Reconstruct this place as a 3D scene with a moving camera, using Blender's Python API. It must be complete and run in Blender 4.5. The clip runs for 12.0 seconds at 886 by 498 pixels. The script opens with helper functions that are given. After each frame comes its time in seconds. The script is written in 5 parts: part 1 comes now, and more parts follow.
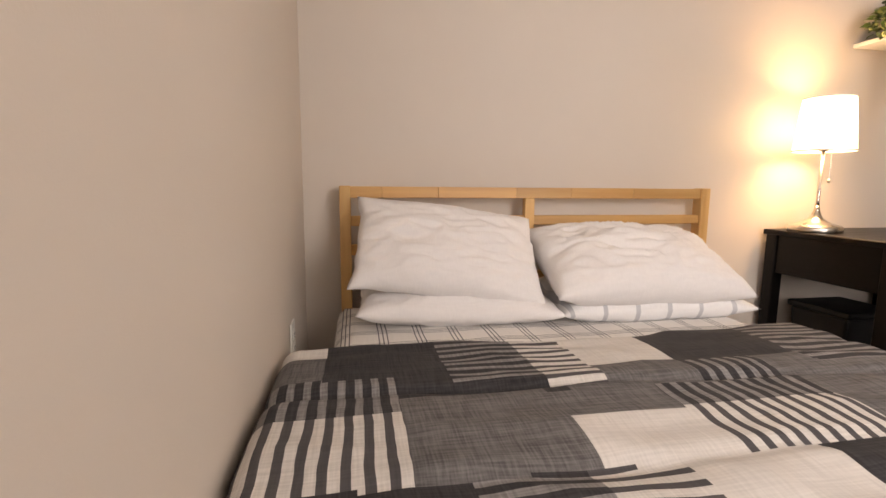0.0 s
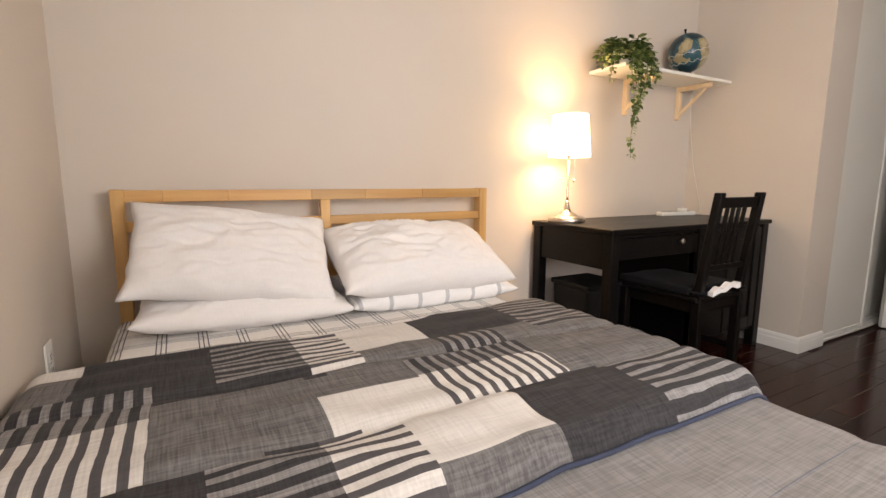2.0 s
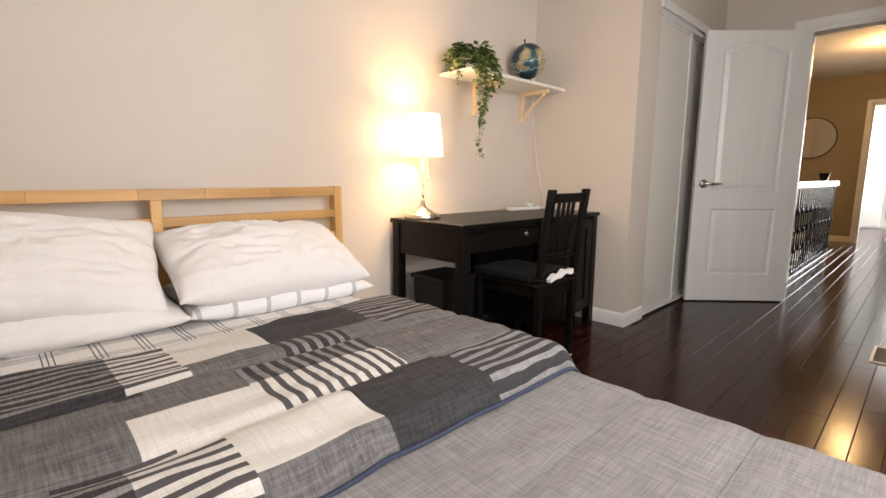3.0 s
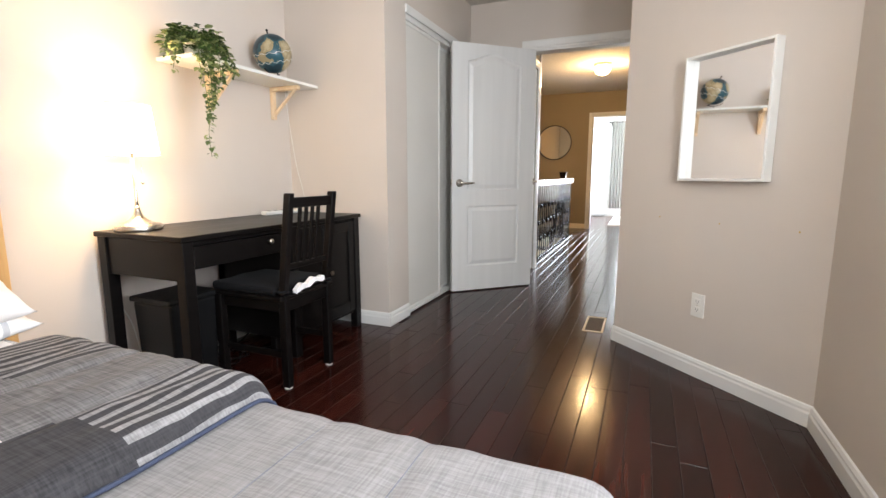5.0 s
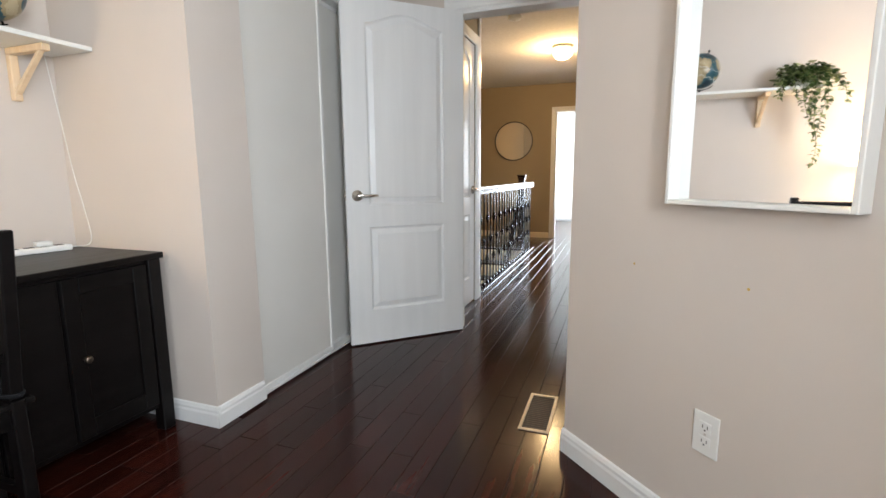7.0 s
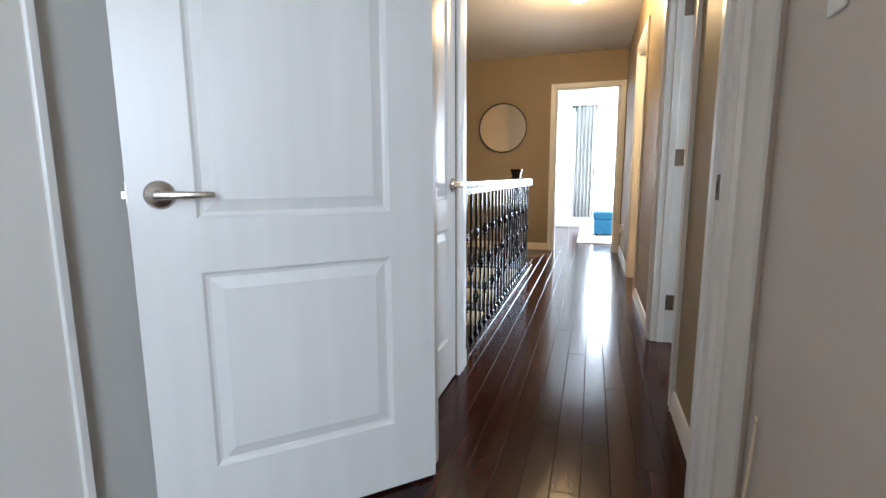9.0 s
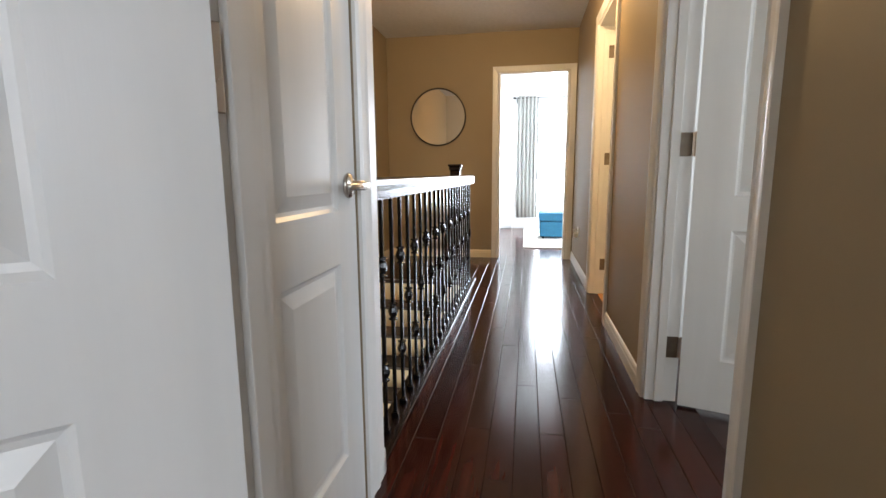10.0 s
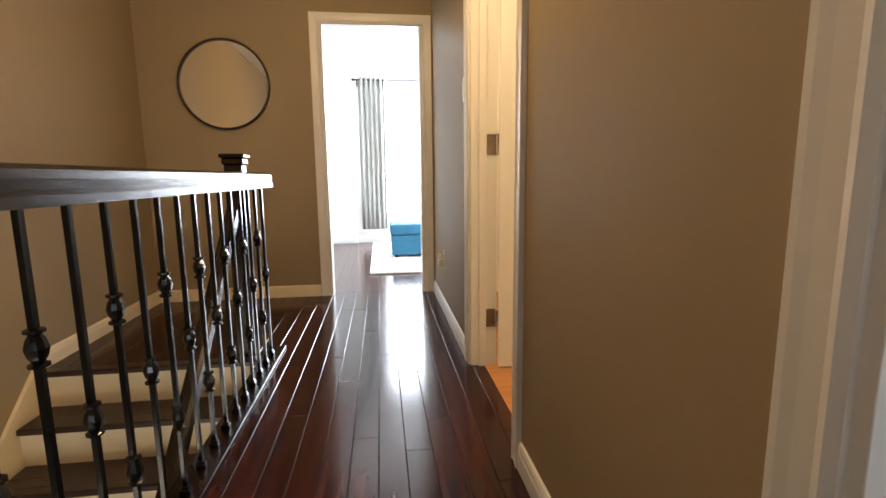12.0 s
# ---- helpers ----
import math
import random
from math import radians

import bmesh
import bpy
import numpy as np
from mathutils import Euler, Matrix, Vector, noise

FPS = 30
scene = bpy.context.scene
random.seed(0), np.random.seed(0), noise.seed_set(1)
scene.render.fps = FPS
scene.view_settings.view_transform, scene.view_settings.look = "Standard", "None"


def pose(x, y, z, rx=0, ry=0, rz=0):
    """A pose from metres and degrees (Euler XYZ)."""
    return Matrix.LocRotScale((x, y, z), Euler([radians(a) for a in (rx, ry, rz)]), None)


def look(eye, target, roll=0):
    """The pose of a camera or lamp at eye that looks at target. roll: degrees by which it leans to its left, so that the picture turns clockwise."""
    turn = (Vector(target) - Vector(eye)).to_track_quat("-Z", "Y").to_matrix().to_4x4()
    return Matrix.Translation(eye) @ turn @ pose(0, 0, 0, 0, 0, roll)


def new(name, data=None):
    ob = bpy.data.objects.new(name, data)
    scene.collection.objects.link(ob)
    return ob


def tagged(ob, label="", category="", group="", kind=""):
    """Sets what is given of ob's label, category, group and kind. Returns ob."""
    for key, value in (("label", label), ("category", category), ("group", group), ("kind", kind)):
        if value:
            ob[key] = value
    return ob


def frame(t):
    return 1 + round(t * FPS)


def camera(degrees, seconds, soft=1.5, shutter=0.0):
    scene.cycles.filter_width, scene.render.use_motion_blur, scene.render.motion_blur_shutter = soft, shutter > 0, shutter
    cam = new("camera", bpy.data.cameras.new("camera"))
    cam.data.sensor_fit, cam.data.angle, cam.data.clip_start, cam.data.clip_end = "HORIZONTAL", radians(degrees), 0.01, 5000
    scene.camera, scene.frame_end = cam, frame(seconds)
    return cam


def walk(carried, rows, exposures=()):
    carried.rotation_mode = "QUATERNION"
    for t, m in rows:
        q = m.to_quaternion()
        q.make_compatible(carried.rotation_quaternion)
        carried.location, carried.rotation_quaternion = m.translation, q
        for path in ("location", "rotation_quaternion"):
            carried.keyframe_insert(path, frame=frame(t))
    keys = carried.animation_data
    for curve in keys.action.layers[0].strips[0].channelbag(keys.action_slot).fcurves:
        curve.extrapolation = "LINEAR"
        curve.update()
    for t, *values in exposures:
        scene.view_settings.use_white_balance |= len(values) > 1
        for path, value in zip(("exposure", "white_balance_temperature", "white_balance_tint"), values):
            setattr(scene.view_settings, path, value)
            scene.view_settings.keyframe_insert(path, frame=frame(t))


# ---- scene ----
cam = camera(86.2, 12.0)
PATH = [
    (0, (0.369, 0.574, 0.93), (0.733, 2.522, 0.659), 0.5),
    (0.5, (0.388, 0.541, 0.936), (0.866, 2.463, 0.661), 0.5),
    (1, (0.423, 0.504, 0.94), (1.023, 2.391, 0.663), 0.3),
    (1.5, (0.468, 0.456, 0.963), (1.231, 2.281, 0.668), 0.5),
    (2, (0.51, 0.407, 0.963), (1.478, 2.133, 0.671), 0.3),
    (2.5, (0.547, 0.375, 0.974), (1.729, 1.959, 0.668), 0.4),
    (3, (0.58, 0.335, 0.973), (1.956, 1.754, 0.668), 0.3),
    (3.5, (0.598, 0.303, 0.976), (2.146, 1.533, 0.676), 0.2),
    (3.7, (0.614, 0.293, 0.975), (2.219, 1.448, 0.675), 0.1),
    (5.3, (0.979, 0.13, 1.003), (2.817, 0.856, 0.694), -0.1),
    (5.5, (1.073, 0.118, 1.014), (2.918, 0.825, 0.705), -0.2),
    (6, (1.363, 0.116, 1.027), (3.218, 0.796, 0.716), -0.3),
    (6.5, (1.722, 0.122, 1.025), (3.579, 0.796, 0.715), -0.4),
    (7, (2.09, 0.14, 1.041), (3.947, 0.818, 0.733), -0.4),
    (7.2, (2.235, 0.169, 1.038), (4.091, 0.846, 0.729), -0.4),
    (8.8, (3.525, 0.578, 0.962), (5.4, 1.208, 0.665), -0.3),
    (9, (3.705, 0.628, 0.963), (5.592, 1.219, 0.661), -0.3),
    (9.5, (4.165, 0.716, 0.981), (6.075, 1.223, 0.671), -0.6),
    (10, (4.615, 0.782, 0.951), (6.562, 1.124, 0.64), -0.4),
    (10.5, (5.105, 0.799, 0.953), (7.068, 1.024, 0.643), -0.6),
    (11, (5.576, 0.786, 0.949), (7.549, 0.903, 0.64), -0.7),
    (11.5, (5.983, 0.748, 0.92), (7.959, 0.774, 0.613), -0.5),
    (12, (6.294, 0.685, 0.915), (8.255, 0.431, 0.614), -0.6),
]
EXPOSURES = [(0.0, -0.74, 8300, 21), (2.0, -0.53, 7900, 17), (3.5, -0.33, 7400, 14), (5.5, 0.08, 6600, 10), (7.0, 0.05, 6450, 9), (8.8, 0.25, 5850, 8), (9.5, 0.14, 6000, 8), (10.0, 0.12, 6350, 10), (11.0, 0.08, 6350, 11), (12.0, 0.03, 6550, 11)]
walk(cam, [(t, look(eye, target, roll)) for t, eye, target, roll in PATH], EXPOSURES)

# ---- world, sun, large lights ----
world = bpy.data.worlds.new("world")
scene.world = world
world.use_nodes = True
_nt = world.node_tree
_sky = _nt.nodes.new("ShaderNodeTexSky")
_sky.sky_type, _sky.sun_disc = "NISHITA", False
_sky.sun_elevation, _sky.sun_rotation = radians(54), radians(-12)
_nt.links.new(_sky.outputs[0], _nt.nodes["Background"].inputs[0])
_nt.nodes["Background"].inputs[1].default_value = 0.1


def lamp(name, kind, m, power, color, size=0.1, size_y=None):
    data = bpy.data.lights.new(name, kind)
    data.energy, data.color = power, color
    if kind == "AREA":
        data.size = size
        if size_y:
            data.shape, data.size_y = "RECTANGLE", size_y
    elif kind == "SUN":
        data.angle = size
    else:
        data.shadow_soft_size = size
    ob = new(name, data)
    ob.matrix_basis = m
    return ob


DAY = (0.82, 0.9, 1.0)
WARM = (1.0, 0.62, 0.28)
lamp("sun", "SUN", look((0, 0, 8), (1.2, -5.6, 0)), 2.5, (1.0, 0.95, 0.88), radians(0.5))
lamp("bedroom_window_light", "AREA", look((1.7, -0.55, 1.5), (2.1, 2.0, 1.4)), 72, DAY, 0.98, 1.2)
lamp("corner_window_light", "AREA", look((0.15, -0.06, 1.5), (3.0, 0.35, 1.4)), 26, DAY, 0.68, 1.2)
lamp("far_window_light", "AREA", look((13.14, -0.2, 1.3), (11.0, -0.2, 1.1)), 340, DAY, 2.0, 1.8)
# unseen fill lamp, added low in the stairwell to brighten the risers
lamp("stair_fill_light", "AREA", look((5.95, 1.82, -1.2), (7.6, 1.82, -0.8)), 18, (1.0, 0.9, 0.72), 0.75, 1.2)
lamp("side_room_window_light", "AREA", look((6.2, -2.17, 1.5), (6.2, 0.0, 1.2)), 58, DAY, 1.2, 1.2)
lamp("table_lamp_bulb_light", "POINT", pose(2.287, 2.255, 1.18), 42, (1.0, 0.68, 0.37), 0.075)
lamp("hall_ceiling_bulb_light", "POINT", pose(7.8, 0.78, 2.27), 50, (1.0, 0.66, 0.32), 0.07)
lamp("bath_ceiling_bulb_light", "POINT", pose(8.3, -0.8, 2.2), 80, (1.0, 0.7, 0.36), 0.08)

# ---- materials ----


def nodes_of(name):
    m = bpy.data.materials.new(name)
    m.use_nodes = True
    return m, m.node_tree.nodes, m.node_tree.links, m.node_tree.nodes["Principled BSDF"]


def mat(name, c1, c2, rough=0.6, scale=6.0, bump=0.05, bscale=150.0, metal=0.0, stretch=(1, 1, 1), spec=0.5, vary=0.0, rvar=0.08, dist=0.002, sheen=0.0):
    """Two colours mixed by a broad noise, a fine grain bump, roughness that drifts with the broad noise."""
    m, n, l, p = nodes_of(name)
    co = n.new("ShaderNodeTexCoord")
    mp = n.new("ShaderNodeMapping")
    mp.inputs["Scale"].default_value = stretch
    l.new(co.outputs["Object"], mp.inputs[0])
    a = n.new("ShaderNodeTexNoise")
    a.inputs["Scale"].default_value, a.inputs["Detail"].default_value = scale, 6
    l.new(mp.outputs[0], a.inputs["Vector"])
    r = n.new("ShaderNodeValToRGB")
    r.color_ramp.elements[0].position, r.color_ramp.elements[1].position = 0.3, 0.7
    r.color_ramp.elements[0].color, r.color_ramp.elements[1].color = (*c1, 1), (*c2, 1)
    l.new(a.outputs[0], r.inputs[0])
    col = r.outputs[0]
    if vary:
        oi = n.new("ShaderNodeObjectInfo")
        mr = n.new("ShaderNodeMapRange")
        mr.inputs["To Min"].default_value, mr.inputs["To Max"].default_value = 1 - vary, 1 + vary
        l.new(oi.outputs["Random"], mr.inputs[0])
        hs = n.new("ShaderNodeHueSaturation")
        l.new(mr.outputs[0], hs.inputs["Value"])
        l.new(col, hs.inputs["Color"])
        col = hs.outputs[0]
    l.new(col, p.inputs["Base Color"])
    rr = n.new("ShaderNodeMapRange")
    rr.inputs["To Min"].default_value, rr.inputs["To Max"].default_value = max(0.02, rough - rvar), rough + rvar
    l.new(a.outputs[0], rr.inputs[0])
    l.new(rr.outputs[0], p.inputs["Roughness"])
    p.inputs["Metallic"].default_value = metal
    p.inputs["Specular IOR Level"].default_value = spec
    if sheen:
        p.inputs["Sheen Weight"].default_value = sheen
    if bump:
        b = n.new("ShaderNodeTexNoise")
        b.inputs["Scale"].default_value, b.inputs["Detail"].default_value = bscale, 4
        l.new(mp.outputs[0], b.inputs["Vector"])
        bp = n.new("ShaderNodeBump")
        bp.inputs["Strength"].default_value, bp.inputs["Distance"].default_value = bump, dist
        l.new(b.outputs[0], bp.inputs["Height"])
        l.new(bp.outputs[0], p.inputs["Normal"])
    return m


def math_node(n, l, op, a, b=None, c=None):
    k = n.new("ShaderNodeMath")
    k.operation = op
    for i, v in enumerate((a, b, c)):
        if v is None:
            continue
        if isinstance(v, (int, float)):
            k.inputs[i].default_value = v
        else:
            l.new(v, k.inputs[i])
    return k.outputs[0]


def cloth(name, ground, line=None, period=0.04, width=0.5, axis=0, second=0, groups=1, mottled=0.18, wave=0.004, sheen=0.02):
    """Woven cloth; optional stripes across one axis (or both, as a plaid), with a slub in the yarn."""
    m, n, l, p = nodes_of(name)
    co = n.new("ShaderNodeTexCoord")
    sx = n.new("ShaderNodeSeparateXYZ")
    wob = n.new("ShaderNodeTexNoise")
    wob.inputs["Scale"].default_value = 9
    l.new(co.outputs["Object"], wob.inputs["Vector"])
    add = n.new("ShaderNodeVectorMath")
    add.operation = "MULTIPLY_ADD"
    add.inputs[1].default_value = (wave * 2,) * 3
    l.new(wob.outputs["Color"], add.inputs[0])
    l.new(co.outputs["Object"], add.inputs[2])
    l.new(add.outputs[0], sx.inputs[0])
    weave = []
    for st in ((14, 260, 60), (260, 14, 60)):
        mp = n.new("ShaderNodeMapping")
        mp.inputs["Scale"].default_value = st
        l.new(co.outputs["Object"], mp.inputs[0])
        t = n.new("ShaderNodeTexNoise")
        t.inputs["Scale"].default_value, t.inputs["Detail"].default_value = 1.0, 3
        l.new(mp.outputs[0], t.inputs["Vector"])
        weave.append(t.outputs[0])
    w = math_node(n, l, "MULTIPLY", math_node(n, l, "ADD", weave[0], weave[1]), 0.5)
    mix = n.new("ShaderNodeMix")
    mix.data_type = "RGBA"
    mix.inputs[6].default_value = (*ground, 1)
    mix.inputs[7].default_value = (*(line or ground), 1)
    if line:
        masks = []
        for ax in ((axis, second) if second != axis and groups > 1 else (axis,)):
            f = math_node(n, l, "FRACT", math_node(n, l, "DIVIDE", sx.outputs[ax], period))
            if groups == 1:
                masks.append(math_node(n, l, "LESS_THAN", f, width))
            else:
                near = math_node(n, l, "LESS_THAN", f, 0.34)
                g = math_node(n, l, "FRACT", math_node(n, l, "MULTIPLY", f, groups / 0.34))
                masks.append(math_node(n, l, "MULTIPLY", near, math_node(n, l, "LESS_THAN", g, width)))
        k = masks[0] if len(masks) == 1 else math_node(n, l, "MAXIMUM", masks[0], masks[1])
        l.new(k, mix.inputs[0])
    else:
        mix.inputs[0].default_value = 0
    hs = n.new("ShaderNodeHueSaturation")
    mr = n.new("ShaderNodeMapRange")
    mr.inputs["From Min"].default_value, mr.inputs["From Max"].default_value = 0.35, 0.65
    mr.inputs["To Min"].default_value, mr.inputs["To Max"].default_value = 1 - mottled, 1 + mottled
    l.new(w, mr.inputs[0])
    l.new(mr.outputs[0], hs.inputs["Value"])
    l.new(mix.outputs[2], hs.inputs["Color"])
    l.new(hs.outputs[0], p.inputs["Base Color"])
    p.inputs["Roughness"].default_value = 0.9
    p.inputs["Specular IOR Level"].default_value = 0.2
    p.inputs["Sheen Weight"].default_value = sheen
    bp = n.new("ShaderNodeBump")
    bp.inputs["Strength"].default_value, bp.inputs["Distance"].default_value = 0.35, 0.0015
    l.new(w, bp.inputs["Height"])
    l.new(bp.outputs[0], p.inputs["Normal"])
    return m


def glow(name, color, strength):
    m, n, l, p = nodes_of(name)
    p.inputs["Base Color"].default_value = (0.9, 0.9, 0.9, 1)
    p.inputs["Emission Color"].default_value = (*color, 1)
    p.inputs["Emission Strength"].default_value = strength
    return m


M_WALL = mat("bedroom_wall_paint", (0.61, 0.54, 0.475), (0.645, 0.575, 0.51), 0.55, 1.3, 0.12, 260, spec=0.35)
M_HALL = mat("hall_wall_paint", (0.295, 0.228, 0.14), (0.325, 0.252, 0.156), 0.5, 1.3, 0.12, 260, spec=0.35)
M_CEIL = mat("ceiling_paint", (0.62, 0.58, 0.52), (0.68, 0.64, 0.58), 0.9, 30, 0.5, 90, dist=0.004)
M_WHITE = mat("white_room_paint", (0.8, 0.8, 0.78), (0.84, 0.84, 0.82), 0.6, 2, 0.1, 200)
M_TRIM = mat("white_trim_paint", (0.74, 0.73, 0.70), (0.8, 0.79, 0.76), 0.32, 3, 0.1, 60, rvar=0.05)
M_DOOR = mat("white_door_paint", (0.76, 0.76, 0.74), (0.81, 0.81, 0.79), 0.33, 3, 0.05, 60, stretch=(6, 6, 0.4), rvar=0.04, dist=0.002)
M_CLOSET = mat("closet_panel_paint", (0.71, 0.69, 0.64), (0.75, 0.73, 0.68), 0.4, 2, 0.08, 120)
M_PLANK = mat("cherry_plank", (0.014, 0.0032, 0.0022), (0.044, 0.0088, 0.0054), 0.17, 5, 0.06, 40, stretch=(0.5, 6, 6), vary=0.42, rvar=0.06, dist=0.0015, spec=0.27)
M_PLANKJ = mat("cherry_floor_joint", (0.02, 0.006, 0.004), (0.035, 0.011, 0.007), 0.3, 5, 0.06, 40)
M_BEVEL = mat("plank_bevel_edge", (0.016, 0.006, 0.0045), (0.03, 0.012, 0.009), 0.25, 9, 0.05, 80)
M_OAK = mat("oak_floor", (0.34, 0.15, 0.05), (0.46, 0.22, 0.08), 0.35, 6, 0.05, 60, stretch=(6, 0.6, 6))
M_BLACK = mat("black_brown_stain", (0.003, 0.0024, 0.0023), (0.006, 0.0046, 0.0043), 0.36, 7, 0.12, 60, stretch=(0.6, 6, 6), spec=0.2)
M_PINE = mat("honey_pine", (0.52, 0.27, 0.09), (0.66, 0.39, 0.15), 0.42, 4, 0.08, 60, stretch=(0.5, 8, 8), vary=0.2)
M_PINEV = mat("honey_pine_upright", (0.54, 0.29, 0.10), (0.68, 0.42, 0.17), 0.42, 4, 0.08, 60, stretch=(8, 8, 0.5), vary=0.12)
M_PINEL = mat("pale_pine", (0.72, 0.52, 0.31), (0.8, 0.62, 0.41), 0.5, 6, 0.05, 60, stretch=(8, 8, 0.6))
M_STEEL = mat("brushed_nickel", (0.55, 0.5, 0.44), (0.66, 0.61, 0.54), 0.28, 9, 0.05, 300, metal=1.0)
M_BRONZE = mat("dull_bronze", (0.16, 0.13, 0.10), (0.22, 0.18, 0.14), 0.35, 30, 0.1, 100, metal=0.9)
M_IRON = mat("black_wrought_iron", (0.003, 0.003, 0.0034), (0.006, 0.006, 0.0068), 0.19, 30, 0.15, 120, spec=0.4)
M_RAIL = mat("dark_rail_wood", (0.006, 0.003, 0.0025), (0.014, 0.006, 0.0045), 0.2, 6, 0.35, 60, stretch=(0.4, 9, 9), spec=0.38)
M_TREAD = mat("dark_tread_wood", (0.016, 0.008, 0.007), (0.03, 0.014, 0.011), 0.3, 6, 0.1, 60, stretch=(6, 0.6, 6))
M_CREAM = mat("cream_riser_paint", (0.78, 0.67, 0.47), (0.82, 0.71, 0.51), 0.4, 3, 0.08, 90)
M_PLASTIC = mat("white_plastic", (0.76, 0.75, 0.7), (0.8, 0.79, 0.75), 0.35, 5, 0.0)
M_DARKP = mat("black_plastic", (0.004, 0.004, 0.0045), (0.008, 0.008, 0.0085), 0.45, 9, 0.1, 200, spec=0.25)
# near-black for pot soil, and for shade painted into slots, sockets and holes
M_SLOT = mat("soil_and_slot_shade", (0.02, 0.017, 0.015), (0.03, 0.026, 0.022), 0.7, 9, 0)
M_PILLOW = cloth("white_cotton", (0.79, 0.765, 0.755), mottled=0.03)
M_PILLOWP = cloth("white_cotton_grey_check", (0.79, 0.78, 0.775), (0.5, 0.5, 0.52), 0.115, 0.14, 0, mottled=0.04)
M_SHEET = cloth("white_sheet_thin_check", (0.78, 0.75, 0.72), (0.10, 0.10, 0.12), 0.108, 0.26, 0, 1, 3, mottled=0.05, wave=0.002)
C_DARK, C_MID, C_LIGHT, C_STRIPE = (0.042, 0.04, 0.043), (0.14, 0.133, 0.133), (0.62, 0.59, 0.56), (0.085, 0.08, 0.084)
M_QDARK = cloth("charcoal_weave", C_DARK, mottled=0.4)
M_QMID = cloth("grey_chambray", C_MID, mottled=0.42)
M_QLIGHT = cloth("cream_weave", C_LIGHT, mottled=0.1)
M_QSX = cloth("cream_stripe_along_x", C_LIGHT, C_STRIPE, 0.032, 0.46, 1, mottled=0.14, wave=0.006)
M_QSXG = cloth("grey_stripe_along_x", (0.23, 0.22, 0.22), C_DARK, 0.032, 0.55, 1, mottled=0.34, wave=0.006)
M_QSY = cloth("cream_stripe_along_y", C_LIGHT, C_STRIPE, 0.032, 0.46, 0, mottled=0.14, wave=0.006)
M_QSYG = cloth("grey_stripe_along_y", (0.23, 0.22, 0.22), C_DARK, 0.032, 0.55, 0, mottled=0.34, wave=0.006)
M_GREY = cloth("pale_grey_chambray", (0.235, 0.222, 0.22), mottled=0.24)
M_SEAM = cloth("blue_grey_thread", (0.15, 0.155, 0.18), mottled=0.2)
M_NAVY = cloth("navy_piping", (0.045, 0.055, 0.09), mottled=0.1)
M_CUSH = cloth("black_seat_cloth", (0.006, 0.0055, 0.0065), mottled=0.2)
M_BLUE = cloth("teal_blue_cloth", (0.03, 0.13, 0.22), mottled=0.15)
M_CURT = cloth("grey_curtain_cloth", (0.47, 0.465, 0.44), mottled=0.06)
M_RUG = mat("cream_pile", (0.68, 0.63, 0.58), (0.8, 0.76, 0.71), 0.95, 25, 0.9, 240, dist=0.01)
M_LEAF = mat("leaf_green", (0.045, 0.10, 0.018), (0.11, 0.17, 0.04), 0.45, 30, 0.1, 90, vary=0.3)
M_LEAF2 = mat("pale_leaf_green", (0.17, 0.22, 0.07), (0.34, 0.37, 0.16), 0.45, 30, 0.1, 90)
M_MIRROR = mat("mirror_silver", (0.93, 0.93, 0.93), (0.93, 0.93, 0.93), 0.02, 3, 0, metal=1.0, rvar=0.0)
M_SHADE, _n, _l, _p = nodes_of("linen_lampshade")
_p.inputs["Base Color"].default_value = (0.85, 0.8, 0.7, 1)
_p.inputs["Roughness"].default_value = 0.9
_tr = _n.new("ShaderNodeBsdfTranslucent")
_tr.inputs[0].default_value = (0.97, 0.94, 0.88, 1)
_mx = _n.new("ShaderNodeMixShader")
_mx.inputs[0].default_value = 0.75
_l.new(_p.outputs[0], _mx.inputs[1])
_l.new(_tr.outputs[0], _mx.inputs[2])
_em = _n.new("ShaderNodeEmission")
_em.inputs[0].default_value, _em.inputs[1].default_value = (1.0, 0.78, 0.50, 1), 5.0
_ad = _n.new("ShaderNodeAddShader")
_l.new(_mx.outputs[0], _ad.inputs[0])
_l.new(_em.outputs[0], _ad.inputs[1])
_l.new(_ad.outputs[0], _n["Material Output"].inputs[0])
M_DOME = glow("ceiling_dome_glow", (1.0, 0.72, 0.36), 9)
M_SKYCARD = glow("overcast_daylight", (0.93, 0.97, 1.0), 3.2)
M_GLASS, _n, _l, _p = nodes_of("window_glass")
_p.inputs["Transmission Weight"].default_value = 1.0
_p.inputs["Roughness"].default_value = 0.0

# globe: printed seas and lands
M_GLOBE, _n, _l, _p = nodes_of("printed_globe")
_co = _n.new("ShaderNodeTexCoord")
_na = _n.new("ShaderNodeTexNoise")
_na.inputs["Scale"].default_value, _na.inputs["Detail"].default_value = 9.0, 5
_l.new(_co.outputs["Object"], _na.inputs["Vector"])
_ra = _n.new("ShaderNodeValToRGB")
_ra.color_ramp.interpolation = "CONSTANT"
for _pos, _c in ((0.0, (0.01, 0.035, 0.05)), (0.46, (0.022, 0.085, 0.11)), (0.53, (0.34, 0.27, 0.15)), (0.6, (0.45, 0.37, 0.23)), (0.68, (0.62, 0.55, 0.42))):
    _e = _ra.color_ramp.elements.new(_pos) if _pos not in (0.0,) else _ra.color_ramp.elements[0]
    _e.color = (*_c, 1)
_ra.color_ramp.elements.remove(_ra.color_ramp.elements[-1])
_l.new(_na.outputs[0], _ra.inputs[0])
_l.new(_ra.outputs[0], _p.inputs["Base Color"])
_p.inputs["Roughness"].default_value = 0.3

# ---- mesh helpers ----


